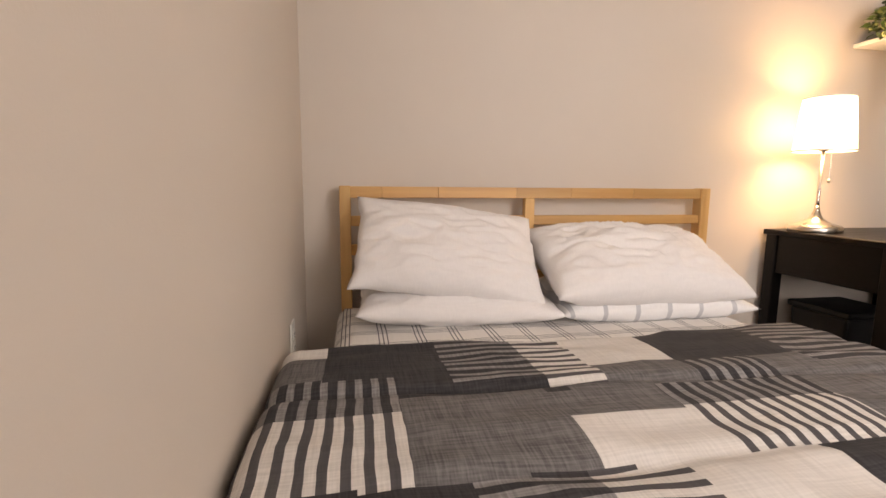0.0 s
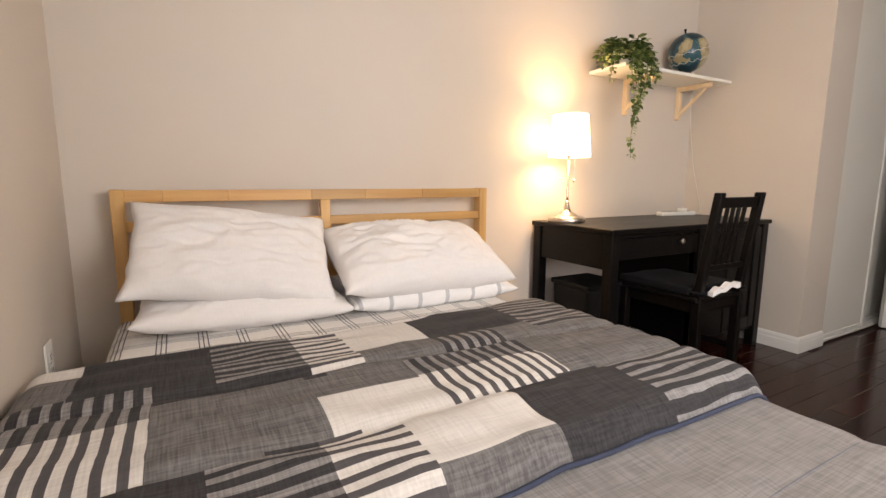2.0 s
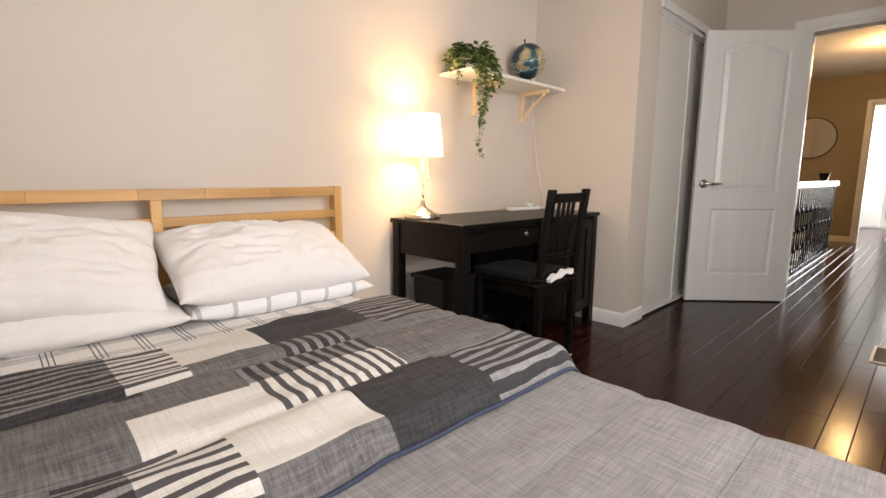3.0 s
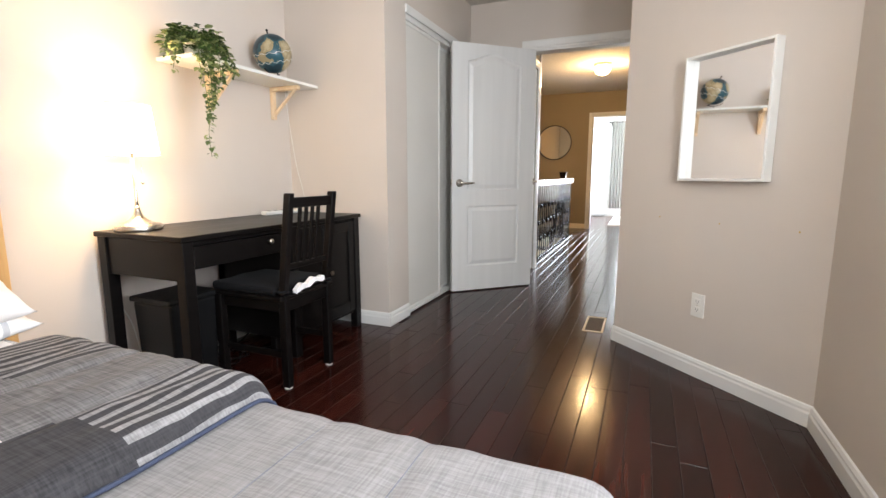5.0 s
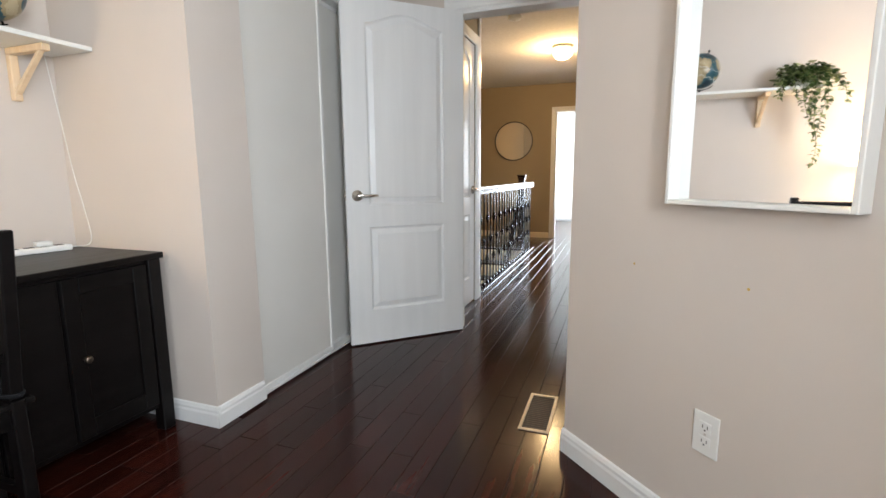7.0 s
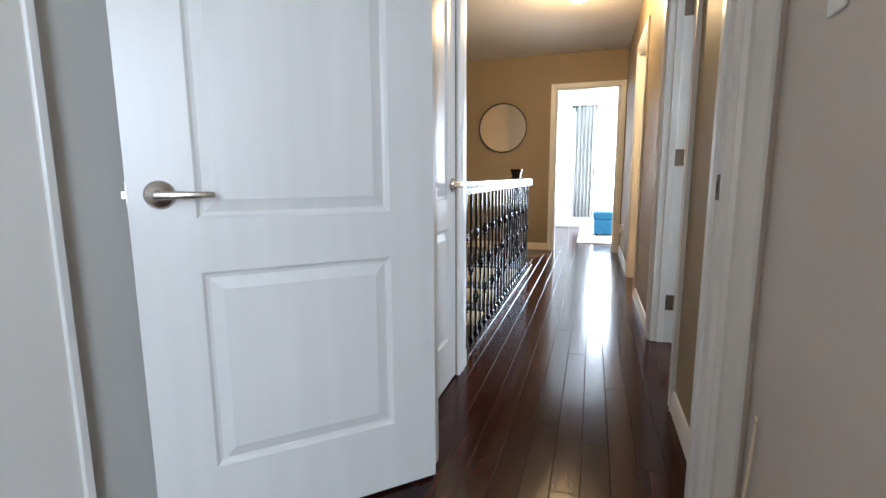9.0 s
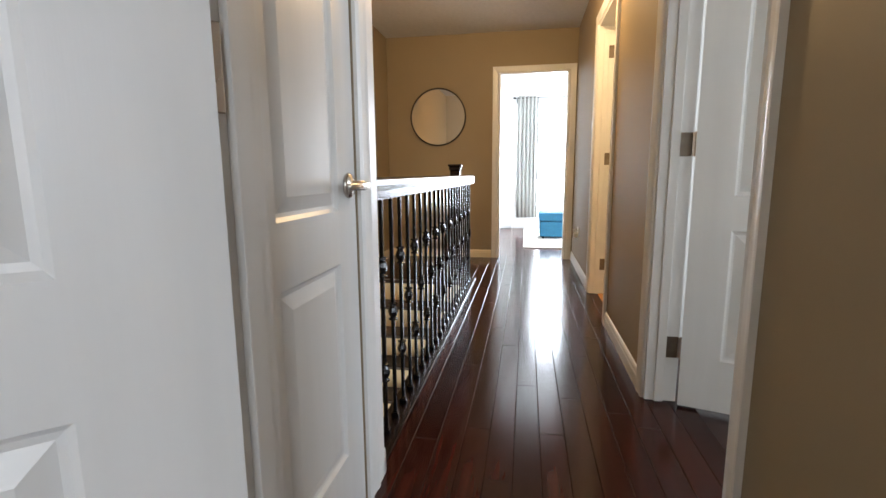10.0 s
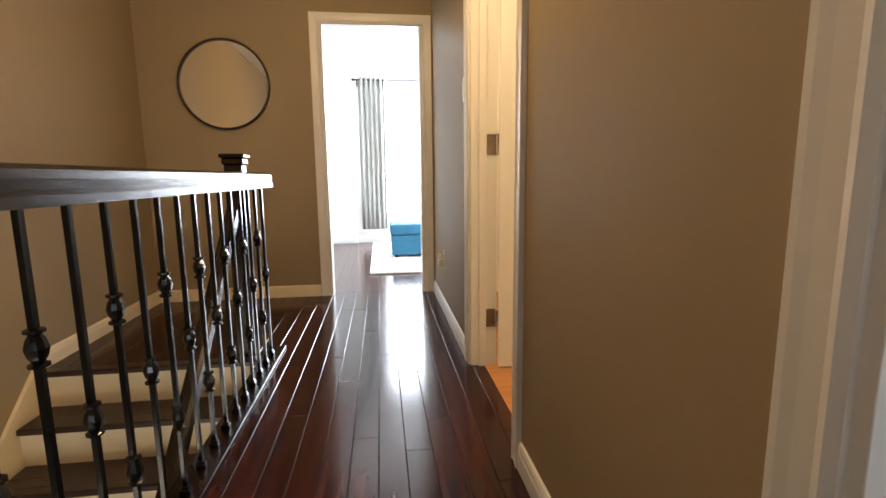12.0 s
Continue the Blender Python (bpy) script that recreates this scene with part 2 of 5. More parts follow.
def mesh_from(bm, name, *mats, smooth=False):
    bmesh.ops.recalc_face_normals(bm, faces=bm.faces)
    me = bpy.data.meshes.new(name)
    if smooth:
        for f in bm.faces:
            f.smooth = True
    bm.to_mesh(me)
    bm.free()
    for m in mats:
        me.materials.append(m)
    return me


def thing(name, at, label, category, group="", kind=""):
    ob = new(name)
    ob.empty_display_size = 0.05
    ob.location = at
    return tagged(ob, label, category, group, kind)


def part(name, bm, material, parent, label="", smooth=False, kind=""):
    """One mesh, built in the world's place, under a thing (an Empty) or under a part."""
    mats = material if isinstance(material, (list, tuple)) else (material,)
    ob = new(name, mesh_from(bm, name, *mats, smooth=smooth))
    ob.parent = parent
    if parent.type == "EMPTY":
        ob.matrix_parent_inverse = parent.matrix_basis.inverted()
    return tagged(ob, label, kind=kind)


def solid(name, bm, material, label="", category="", kind="structure", smooth=False):
    mats = material if isinstance(material, (list, tuple)) else (material,)
    return tagged(new(name, mesh_from(bm, name, *mats, smooth=smooth)), label, category, "", kind)


def box(x0, x1, y0, y1, z0, z1, bevel=0.0, bm=None, m=None, segs=1):
    tmp = bmesh.new()
    bmesh.ops.create_cube(tmp, size=1)
    for v in tmp.verts:
        v.co = Vector((x0 + (v.co.x + 0.5) * (x1 - x0), y0 + (v.co.y + 0.5) * (y1 - y0), z0 + (v.co.z + 0.5) * (z1 - z0)))
    if bevel:
        bmesh.ops.bevel(tmp, geom=tmp.edges[:], offset=bevel, segments=segs, profile=0.5, affect="EDGES")
    if m is not None:
        tmp.transform(m)
    if bm is None:
        return tmp
    return merge(bm, tmp)


def merge(bm, other):
    me = bpy.data.meshes.new("tmp")
    other.to_mesh(me)
    other.free()
    bm.from_mesh(me)
    bpy.data.meshes.remove(me)
    return bm


def sweep(points, profile, bm=None, out=None, closed_profile=True):
    """A profile of (o, u) pairs carried along a level or upright line from points[0] to points[1]: o along 'out', u along the third axis."""
    bm = bm or bmesh.new()
    a, b = Vector(points[0]), Vector(points[1])
    along = (b - a).normalized()
    out = Vector(out).normalized()
    up = out.cross(along)
    if up.z < -0.01:
        up = -up
    rings = []
    for p in (a, b):
        rings.append([bm.verts.new(p + out * o + up * u) for o, u in profile])
    n = len(profile)
    for i in range(n):
        j = (i + 1) % n
        bm.faces.new((rings[0][i], rings[0][j], rings[1][j], rings[1][i]))
    bm.faces.new(rings[0])
    bm.faces.new(rings[1][::-1])
    return bm


def lathe(profile, at, steps=32, bm=None, caps=True):
    """A profile of (radius, z) turned about the upright axis through 'at'."""
    bm = bm or bmesh.new()
    rings = []
    for r, z in profile:
        rings.append([bm.verts.new((at[0] + r * math.cos(2 * math.pi * k / steps), at[1] + r * math.sin(2 * math.pi * k / steps), at[2] + z)) for k in range(steps)])
    for a, b in zip(rings, rings[1:]):
        for k in range(steps):
            bm.faces.new((a[k], a[(k + 1) % steps], b[(k + 1) % steps], b[k]))
    if caps:
        bm.faces.new(rings[0][::-1])
        bm.faces.new(rings[-1])
    return bm


def tube(points, radius, steps=8, bm=None):
    """A round cord through points."""
    bm = bm or bmesh.new()
    pts = [Vector(p) for p in points]
    rings = []
    for i, p in enumerate(pts):
        d = (pts[min(i + 1, len(pts) - 1)] - pts[max(i - 1, 0)]).normalized()
        side = d.cross(Vector((0, 0, 1)))
        if side.length < 0.05:
            side = d.cross(Vector((1, 0, 0)))
        side.normalize()
        up = side.cross(d)
        rings.append([bm.verts.new(p + (side * math.cos(2 * math.pi * k / steps) + up * math.sin(2 * math.pi * k / steps)) * radius) for k in range(steps)])
    for a, b in zip(rings, rings[1:]):
        for k in range(steps):
            bm.faces.new((a[k], a[(k + 1) % steps], b[(k + 1) % steps], b[k]))
    bm.faces.new(rings[0][::-1])
    bm.faces.new(rings[-1])
    return bm


def curve_points(ctrl, n=8):
    """Points of a smooth line through ctrl."""
    p = [Vector(c) for c in ctrl]
    p = [p[0] * 2 - p[1]] + p + [p[-1] * 2 - p[-2]]
    out = []
    for i in range(1, len(p) - 2):
        for k in range(n):
            t = k / n
            out.append(0.5 * ((2 * p[i]) + (p[i + 1] - p[i - 1]) * t + (2 * p[i - 1] - 5 * p[i] + 4 * p[i + 1] - p[i + 2]) * t * t + (3 * p[i] - p[i - 1] - 3 * p[i + 1] + p[i + 2]) * t ** 3))
    return out + [p[-2]]


# ---- structure: plan in metres ----
CEIL = 2.46
WEST, NORTH, SOUTH = 0.18, 2.42, -0.50
JUT_X, JUT_Y = 3.51, 1.665
DOORWALL, HALLWEST = 5.05, 5.17
HALL_S, HALL_N = 0.27, 1.225
STAIR_N, STAIR_W, FAR = 2.36, 5.955, 10.02
ANG_A, ANG_B = Vector((3.815, 0.285, 0)), Vector((3.03, -0.505, 0))


def wall(name, boxes, material, label):
    bm = bmesh.new()
    for b in boxes:
        box(*b, bm=bm)
    return solid(name, bm, material, label, "wall")


# walls of the bedroom
wall("wall_north", [(WEST, 5.17, NORTH, NORTH + 0.12, 0, CEIL)], M_WALL, "plain beige painted wall behind the bed and desk")
wall("wall_closet", [(JUT_X, 3.79, JUT_Y, JUT_Y + 0.11, 0, CEIL), (JUT_X, JUT_X + 0.11, JUT_Y + 0.11, NORTH, 0, CEIL), (3.79, DOORWALL, JUT_Y, JUT_Y + 0.11, 2.05, CEIL), (5.02, DOORWALL, JUT_Y, JUT_Y + 0.11, 0, 2.05)], M_WALL, "beige painted closet wall with an outer corner by the desk")
wall("wall_door", [(DOORWALL, HALLWEST - 0.004, 1.125, NORTH, 0, CEIL), (DOORWALL, HALLWEST - 0.004, 0.205, 0.302, 0, CEIL), (DOORWALL, HALLWEST - 0.004, 0.302, 1.125, 2.04, CEIL)], M_WALL, "beige painted wall round the bedroom doorway")
bm = bmesh.new()
foot = [ANG_A, ANG_B, Vector((3.13, -0.58, 0)), Vector((3.91, 0.14, 0)), Vector((DOORWALL, 0.14, 0)), Vector((DOORWALL, 0.215, 0)), Vector((3.885, 0.215, 0))]
lo = [bm.verts.new(p) for p in foot]
hi = [bm.verts.new(p + Vector((0, 0, CEIL))) for p in foot]
for i in range(len(foot)):
    j = (i + 1) % len(foot)
    bm.faces.new((lo[i], lo[j], hi[j], hi[i]))
bm.faces.new(lo)
bm.faces.new(hi)
solid("wall_angled", bm, M_WALL, "angled beige painted wall that carries the mirror", "wall")
WX0, WX1, WY0, WY1, WZ0, WZ1 = 1.2, 2.2, -0.42, 0.3, 0.88, 2.12
wall("wall_west", [(WEST - 0.12, WEST, WY1, NORTH + 0.12, 0, CEIL), (WEST - 0.12, WEST, SOUTH - 0.12, WY0, 0, CEIL), (WEST - 0.12, WEST, WY0, WY1, 0, WZ0), (WEST - 0.12, WEST, WY0, WY1, WZ1, CEIL)], M_WALL, "beige painted wall beside the bed with the bedroom window")
wall("wall_south", [(WEST, WX0, SOUTH - 0.12, SOUTH, 0, CEIL), (WX1, 3.05, SOUTH - 0.12, SOUTH, 0, CEIL), (WX0, WX1, SOUTH - 0.12, SOUTH, 0, WZ0), (WX0, WX1, SOUTH - 0.12, SOUTH, WZ1, CEIL)], M_WALL, "beige painted wall with a bedroom window")

# walls of the hall
RX0, RX1 = 5.80, 6.64
BX0, BX1 = 7.70, 8.48
wall("wall_hall_south", [(HALLWEST, RX0, 0.15, HALL_S, 0, CEIL), (RX1, BX0, 0.15, HALL_S, 0, CEIL), (BX1, FAR, 0.15, HALL_S, 0, CEIL), (RX0, RX1, 0.15, HALL_S, 2.05, CEIL), (BX0, BX1, 0.15, HALL_S, 2.05, CEIL)], M_HALL, "tan painted hall wall with two doorways")
LX0, LX1 = 5.29, 5.825
wall("wall_hall_north", [(HALLWEST, LX0, HALL_N, HALL_N + 0.1, 0, CEIL), (LX1, STAIR_W, HALL_N, HALL_N + 0.1, 0, CEIL), (LX0, LX1, HALL_N, HALL_N + 0.1, 2.05, CEIL), (STAIR_W - 0.1, STAIR_W, HALL_N + 0.1, STAIR_N, -0.6, CEIL), (STAIR_W - 0.1, STAIR_W, HALL_N + 0.1, STAIR_N, -2.7, -1.9), (STAIR_W - 0.1, STAIR_W, HALL_N + 0.1, 1.42, -1.9, -0.6), (STAIR_W - 0.1, STAIR_W, 2.22, STAIR_N, -1.9, -0.6), (HALLWEST, STAIR_W - 0.1, 1.85, 1.95, 0, CEIL)], M_HALL, "tan painted hall wall round a narrow closet door")
wall("wall_hall_west", [(HALLWEST - 0.004, HALLWEST, 1.125, HALL_N + 0.1, 0, CEIL), (HALLWEST - 0.004, HALLWEST, 0.302, 1.125, 2.04, CEIL), (HALLWEST - 0.004, HALLWEST, HALL_S, 0.302, 0, CEIL)], M_HALL, "tan painted hall side of the bedroom wall")
wall("wall_stair", [(STAIR_W - 0.1, FAR, STAIR_N, STAIR_N + 0.12, -2.7, CEIL)], M_HALL, "tan painted wall along the stair")
FY0, FY1 = 0.35, 1.095
wall("wall_hall_east", [(FAR, FAR + 0.12, FY1, STAIR_N + 0.12, -2.7, CEIL), (FAR, FAR + 0.12, 0.15, FY0, 0, CEIL), (FAR, FAR + 0.12, FY0, FY1, 2.04, CEIL)], M_HALL, "tan painted end wall of the hall with an open doorway")

# rooms beyond
wall("wall_side_rooms", [(HALLWEST, 7.14, -2.32, -2.2, 0, 0.9), (HALLWEST, 7.14, -2.32, -2.2, 2.1, CEIL), (HALLWEST, 5.6, -2.32, -2.2, 0.9, 2.1), (6.8, 7.14, -2.32, -2.2, 0.9, 2.1),
     (HALLWEST - 0.1, HALLWEST, -2.32, 0.14, 0, CEIL), (7.14, 7.24, -2.32, 0.15, 0, CEIL), (7.24, FAR, -2.32, -2.2, 0, CEIL), (FAR - 0.1, FAR, -2.2, 0.15, 0, CEIL)], M_WHITE, "pale painted walls of the side rooms")
wall("wall_far_room", [(13.1, 13.22, 0.80, 2.0, 0, CEIL + 0.1), (13.1, 13.22, -1.9, -1.2, 0, CEIL + 0.1), (13.1, 13.22, -1.2, 0.80, 0, 0.25), (13.1, 13.22, -1.2, 0.80, 2.2, CEIL + 0.1),
     (FAR + 0.12, 13.22, 2.0, 2.1, 0, CEIL + 0.1), (FAR + 0.12, 13.22, -2.0, -1.9, 0, CEIL + 0.1), (FAR + 0.124, FAR + 0.14, FY1, 2.0, 0, CEIL + 0.1), (FAR + 0.124, FAR + 0.14, -1.9, FY0, 0, CEIL + 0.1), (FAR + 0.124, FAR + 0.14, FY0, FY1, 2.04, CEIL + 0.1)], M_WHITE, "bright white painted walls of the far room")
bm = box(WEST - 0.12, FAR + 0.14, -2.32, NORTH + 0.12, CEIL, CEIL + 0.1)
solid("ceiling", bm, M_CEIL, "stippled ceiling painted off-white", "ceiling")
solid("ceiling_far_room", box(FAR + 0.14, 13.22, -2.0, 2.1, CEIL + 0.08, CEIL + 0.2), M_WHITE, "white ceiling of the far room", "ceiling")
# ground floor under the stair
solid("floor_lower", box(STAIR_W - 0.1, FAR + 0.12, 1.2, STAIR_N + 0.12, -2.8, -2.7), M_TREAD, "dark wooden floor at the foot of the stair", "floor")
wall("wall_stair_inner", [(STAIR_W - 0.1, FAR, 1.22, 1.30, -2.7, -0.004)], M_HALL, "tan painted wall below the landing rail")
# sub-floor
bm = bmesh.new()
for b in ((WEST - 0.12, STAIR_W, SOUTH - 0.12, NORTH + 0.12), (STAIR_W, 8.745, -2.32, 1.31), (8.745, FAR, -2.32, STAIR_N), (HALLWEST, STAIR_W, -2.32, SOUTH - 0.12), (FAR, 13.22, -2.0, 2.1)):
    box(*b, -0.2, -0.012, bm=bm)
floor = solid("floor", bm, M_PLANKJ, "glossy dark cherry plank floor", "floor")
solid("floor_side_room", box(7.24, FAR - 0.1, -2.2, 0.205, -0.012, 0.001), M_OAK, "honey oak floor of the side room", "floor")
solid("ground", box(-60, 80, -70, 70, -3.2, -2.9), mat("ground_grass", (0.05, 0.08, 0.03), (0.08, 0.1, 0.04), 0.9, 0.5, 0.3, 8), "green ground outside", "ground")

# ---- trim ----
BASE = [(0, 0), (0.014, 0), (0.014, 0.055), (0.011, 0.064), (0.011, 0.074), (0.006, 0.086), (0, 0.09)]
CASE = [(0, 0), (0.010, 0), (0.016, 0.012), (0.013, 0.022), (0.015, 0.045), (0.018, 0.06), (0.018, 0.07), (0, 0.07)]


def baseboard(x0, y0, x1, y1, out, material=None):
    bm = sweep(((x0, y0, 0.001), (x1, y1, 0.001)), BASE, out=(*out, 0))
    return solid("baseboard", bm, material or M_TRIM, "white moulded baseboard", "baseboard")


baseboard(WEST, 2.42, 3.51, 2.42, (0, -1))
baseboard(WEST, SOUTH, WEST, 2.406, (1, 0))
baseboard(JUT_X, 2.406, JUT_X, JUT_Y - 0.014, (-1, 0))
baseboard(JUT_X, JUT_Y, 3.785, JUT_Y, (0, -1))
_d = (ANG_B - ANG_A).normalized()
ANG_N = Vector((_d.y, -_d.x, 0))
baseboard(ANG_A.x - _d.x * 0.006, ANG_A.y - _d.y * 0.006, ANG_B.x, ANG_B.y, (ANG_N.x, ANG_N.y))
baseboard(WEST + 0.014, SOUTH, 3.035, SOUTH, (0, 1))
baseboard(3.885, 0.215, DOORWALL, 0.215, (0, 1))
baseboard(HALLWEST, HALL_S, RX0 - 0.07, HALL_S, (0, 1))
baseboard(RX1 + 0.07, HALL_S, BX0 - 0.07, HALL_S, (0, 1))
baseboard(BX1 + 0.07, HALL_S, FAR, HALL_S, (0, 1))
baseboard(FAR, 1.17, FAR, STAIR_N, (-1, 0), M_CREAM)
baseboard(8.72, STAIR_N, FAR - 0.014, STAIR_N, (0, -1), M_CREAM)
baseboard(LX1 + 0.07, HALL_N, STAIR_W + 0.012, HALL_N, (0, -1))
baseboard(STAIR_W, HALL_N - 0.014, STAIR_W, 1.30, (1, 0))


def casing(axis, at, a, b, top, out, label, w=0.07, left=True, right=True):
    """Moulded casing round an opening from a to b along 'axis', on the wall face 'at' that looks along out (+1 or -1)."""
    ob = thing("door_casing", (at, a, 0) if axis == "y" else (a, at, 0), label, "door casing", kind="structure")
    o = (out, 0, 0) if axis == "y" else (0, out, 0)

    def pt(s, z):
        return (at, s, z) if axis == "y" else (s, at, z)

    prof = [(p, q) for p, q in CASE]
    for s, sign, on in ((a, -1, left), (b, 1, right)):
        if not on:
            continue
        bm = bmesh.new()
        lo = [bm.verts.new(Vector(pt(s + sign * q, 0.001)) + Vector(o) * p) for p, q in prof]
        hi = [bm.verts.new(Vector(pt(s + sign * q, top + q)) + Vector(o) * p) for p, q in prof]
        for i in range(len(prof)):
            j = (i + 1) % len(prof)
            bm.faces.new((lo[i], lo[j], hi[j], hi[i]))
        bm.faces.new(lo)
        bm.faces.new(hi)
        part("side_casing", bm, M_TRIM, ob)
    bm = bmesh.new()
    lo = [bm.verts.new(Vector(pt(a - (q if left else 0), top + q)) + Vector(o) * p) for p, q in prof]
    hi = [bm.verts.new(Vector(pt(b + (q if right else 0), top + q)) + Vector(o) * p) for p, q in prof]
    for i in range(len(prof)):
        j = (i + 1) % len(prof)
        bm.faces.new((lo[i], lo[j], hi[j], hi[i]))
    bm.faces.new(lo)
    bm.faces.new(hi)
    part("head_casing", bm, M_TRIM, ob)
    return ob


def jamb(axis, d0, d1, a, b, top, label, stop=None):
    """White lining of an opening: two sides and a head, through the wall from d0 to d1."""
    ob = thing("door_jamb", (d0, a, 0) if axis == "y" else (a, d0, 0), label, "door jamb", kind="structure")
    t = 0.018

    def b3(s0, s1, z0, z1, e0=d0, e1=d1):
        return box(e0, e1, s0, s1, z0, z1, 0.001) if axis == "y" else box(s0, s1, e0, e1, z0, z1, 0.001)

    part("side_lining", b3(a - 0.001, a + t, 0.001, top), M_TRIM, ob)
    part("side_lining", b3(b - t, b + 0.001, 0.001, top), M_TRIM, ob)
    part("head_lining", b3(a + t, b - t, top - t, top + 0.001), M_TRIM, ob)
    if stop:
        part("door_stop", b3(a + t, a + t + 0.011, 0.001, top - t, *stop), M_TRIM, ob)
        part("door_stop", b3(b - t - 0.011, b - t, 0.001, top - t, *stop), M_TRIM, ob)
    return ob


casing("y", DOORWALL, 0.302, 1.125, 2.04, -1, "white moulded casing round the bedroom doorway")
casing("y", HALLWEST, 0.302, 1.125, 2.04, 1, "white moulded casing on the hall side of the bedroom doorway")
jm = jamb("y", DOORWALL - 0.002, HALLWEST + 0.002, 0.302, 1.125, 2.04, "white lining of the bedroom doorway", (5.10, 5.135))
sp = part("strike_plate", box(5.064, 5.088, 0.3205, 0.3235, 0.90, 0.965, 0.001), M_BRONZE, jm, "brushed nickel strike plate")
# dark patch painted for the shade inside the latch hole
part("latch_hole_shade", box(5.070, 5.082, 0.3232, 0.3242, 0.918, 0.947), M_SLOT, sp)
casing("x", HALL_S, RX0, RX1, 2.04, 1, "white moulded casing round a side room doorway")
jr = jamb("x", 0.148, HALL_S + 0.002, RX0, RX1, 2.04, "white lining of a side room doorway", (0.2, 0.235))
casing("x", HALL_S, BX0, BX1, 2.04, 1, "white moulded casing round a warmly lit doorway")
jb = jamb("x", 0.148, HALL_S + 0.002, BX0, BX1, 2.04, "white lining of a warmly lit doorway", (0.2, 0.235))
casing("y", FAR, FY0, FY1, 2.03, -1, "cream moulded casing round the end doorway")
jamb("y", FAR - 0.002, FAR + 0.142, FY0, FY1, 2.04, "white lining of the end doorway")
casing("x", HALL_N, LX0, LX1, 2.04, -1, "white moulded casing round a narrow closet door")

solid("trim", box(5.908, STAIR_W + 0.004, HALL_N - 0.012, HALL_N + 0.102, 0.001, CEIL, 0.003), M_TRIM, "white painted end trim of the hall wall", "trim")

# ---- doors ----


def panel_outline(x0, x1, z0, z1, arch, d, n=14):
    pts = [(x0 + d, z0 + d), (x1 - d, z0 + d)]
    for k in range(n + 1):
        u = 1 - k / n
        pts.append((x0 + d + (x1 - x0 - 2 * d) * u, z1 - d - arch + arch * (0.5 - 0.5 * math.cos(2 * math.pi * u)) ** 0.8))
    return pts


def door_face(bm, w, h, y, sign, panels):
    """One moulded face of a door leaf with its raised panels; sign: the side it looks to."""
    loops = [[(0, 0), (w, 0), (w, h), (0, h)]]
    loops += [panel_outline(*p, 0) for p in panels]
    edges = []
    for lp in loops:
        vs = [bm.verts.new((x, y, z)) for x, z in lp]
        edges += [bm.edges.new((vs[i], vs[(i + 1) % len(vs)])) for i in range(len(vs))]
    bmesh.ops.triangle_fill(bm, edges=edges, use_beauty=True, use_dissolve=False)
    for p in panels:
        rings = [[bm.verts.new((x, y - sign * dep, z)) for x, z in panel_outline(*p, d)] for d, dep in ((0, 0), (0.008, 0.008), (0.016, 0.010), (0.042, 0.002), (0.046, 0.0005))]
        for a, b in zip(rings, rings[1:]):
            for i in range(len(a)):
                j = (i + 1) % len(a)
                bm.faces.new((a[i], a[j], b[j], b[i]))
        bm.faces.new(rings[-1])


def lever(parent, x, z, y, sign, way, m):
    """Round rose and flat lever handle."""
    bm = lathe([(0.031, 0), (0.033, 0.004), (0.028, 0.011), (0.016, 0.014), (0.012, 0.017), (0.012, 0.046)], (0, 0, 0), 24)
    rose = Matrix.Translation((x, y, z)) @ Matrix.Rotation(radians(-90 * sign), 4, "X")
    bm.transform(m @ rose)
    hd = part("handle", bm, M_STEEL, parent, "brushed nickel lever handle", smooth=True)
    bm = box(-0.012, 0.115, -0.007, 0.007, -0.010, 0.010, 0.005, segs=2)
    for v in bm.verts:
        v.co.z *= 1.0 - 0.35 * max(0, v.co.x) / 0.115
        v.co.y += 0.004 * math.sin(v.co.x * 20)
    bm.transform(m @ Matrix.Translation((x, y + sign * 0.05, z)) @ Matrix.Scale(way, 4, (1, 0, 0)))
    part("grip", bm, M_STEEL, hd, smooth=True)


def hinge(parent, x, y, z, m, w=0.014):
    bm = box(x - w, x + w, y - 0.002, y + 0.002, z - 0.045, z + 0.045, 0.001)
    merge(bm, lathe([(0.006, -0.047), (0.006, 0.047)], (x, y, z), 10))
    bm.transform(m)
    part("hinge", bm, M_STEEL, parent, "satin nickel butt hinge")


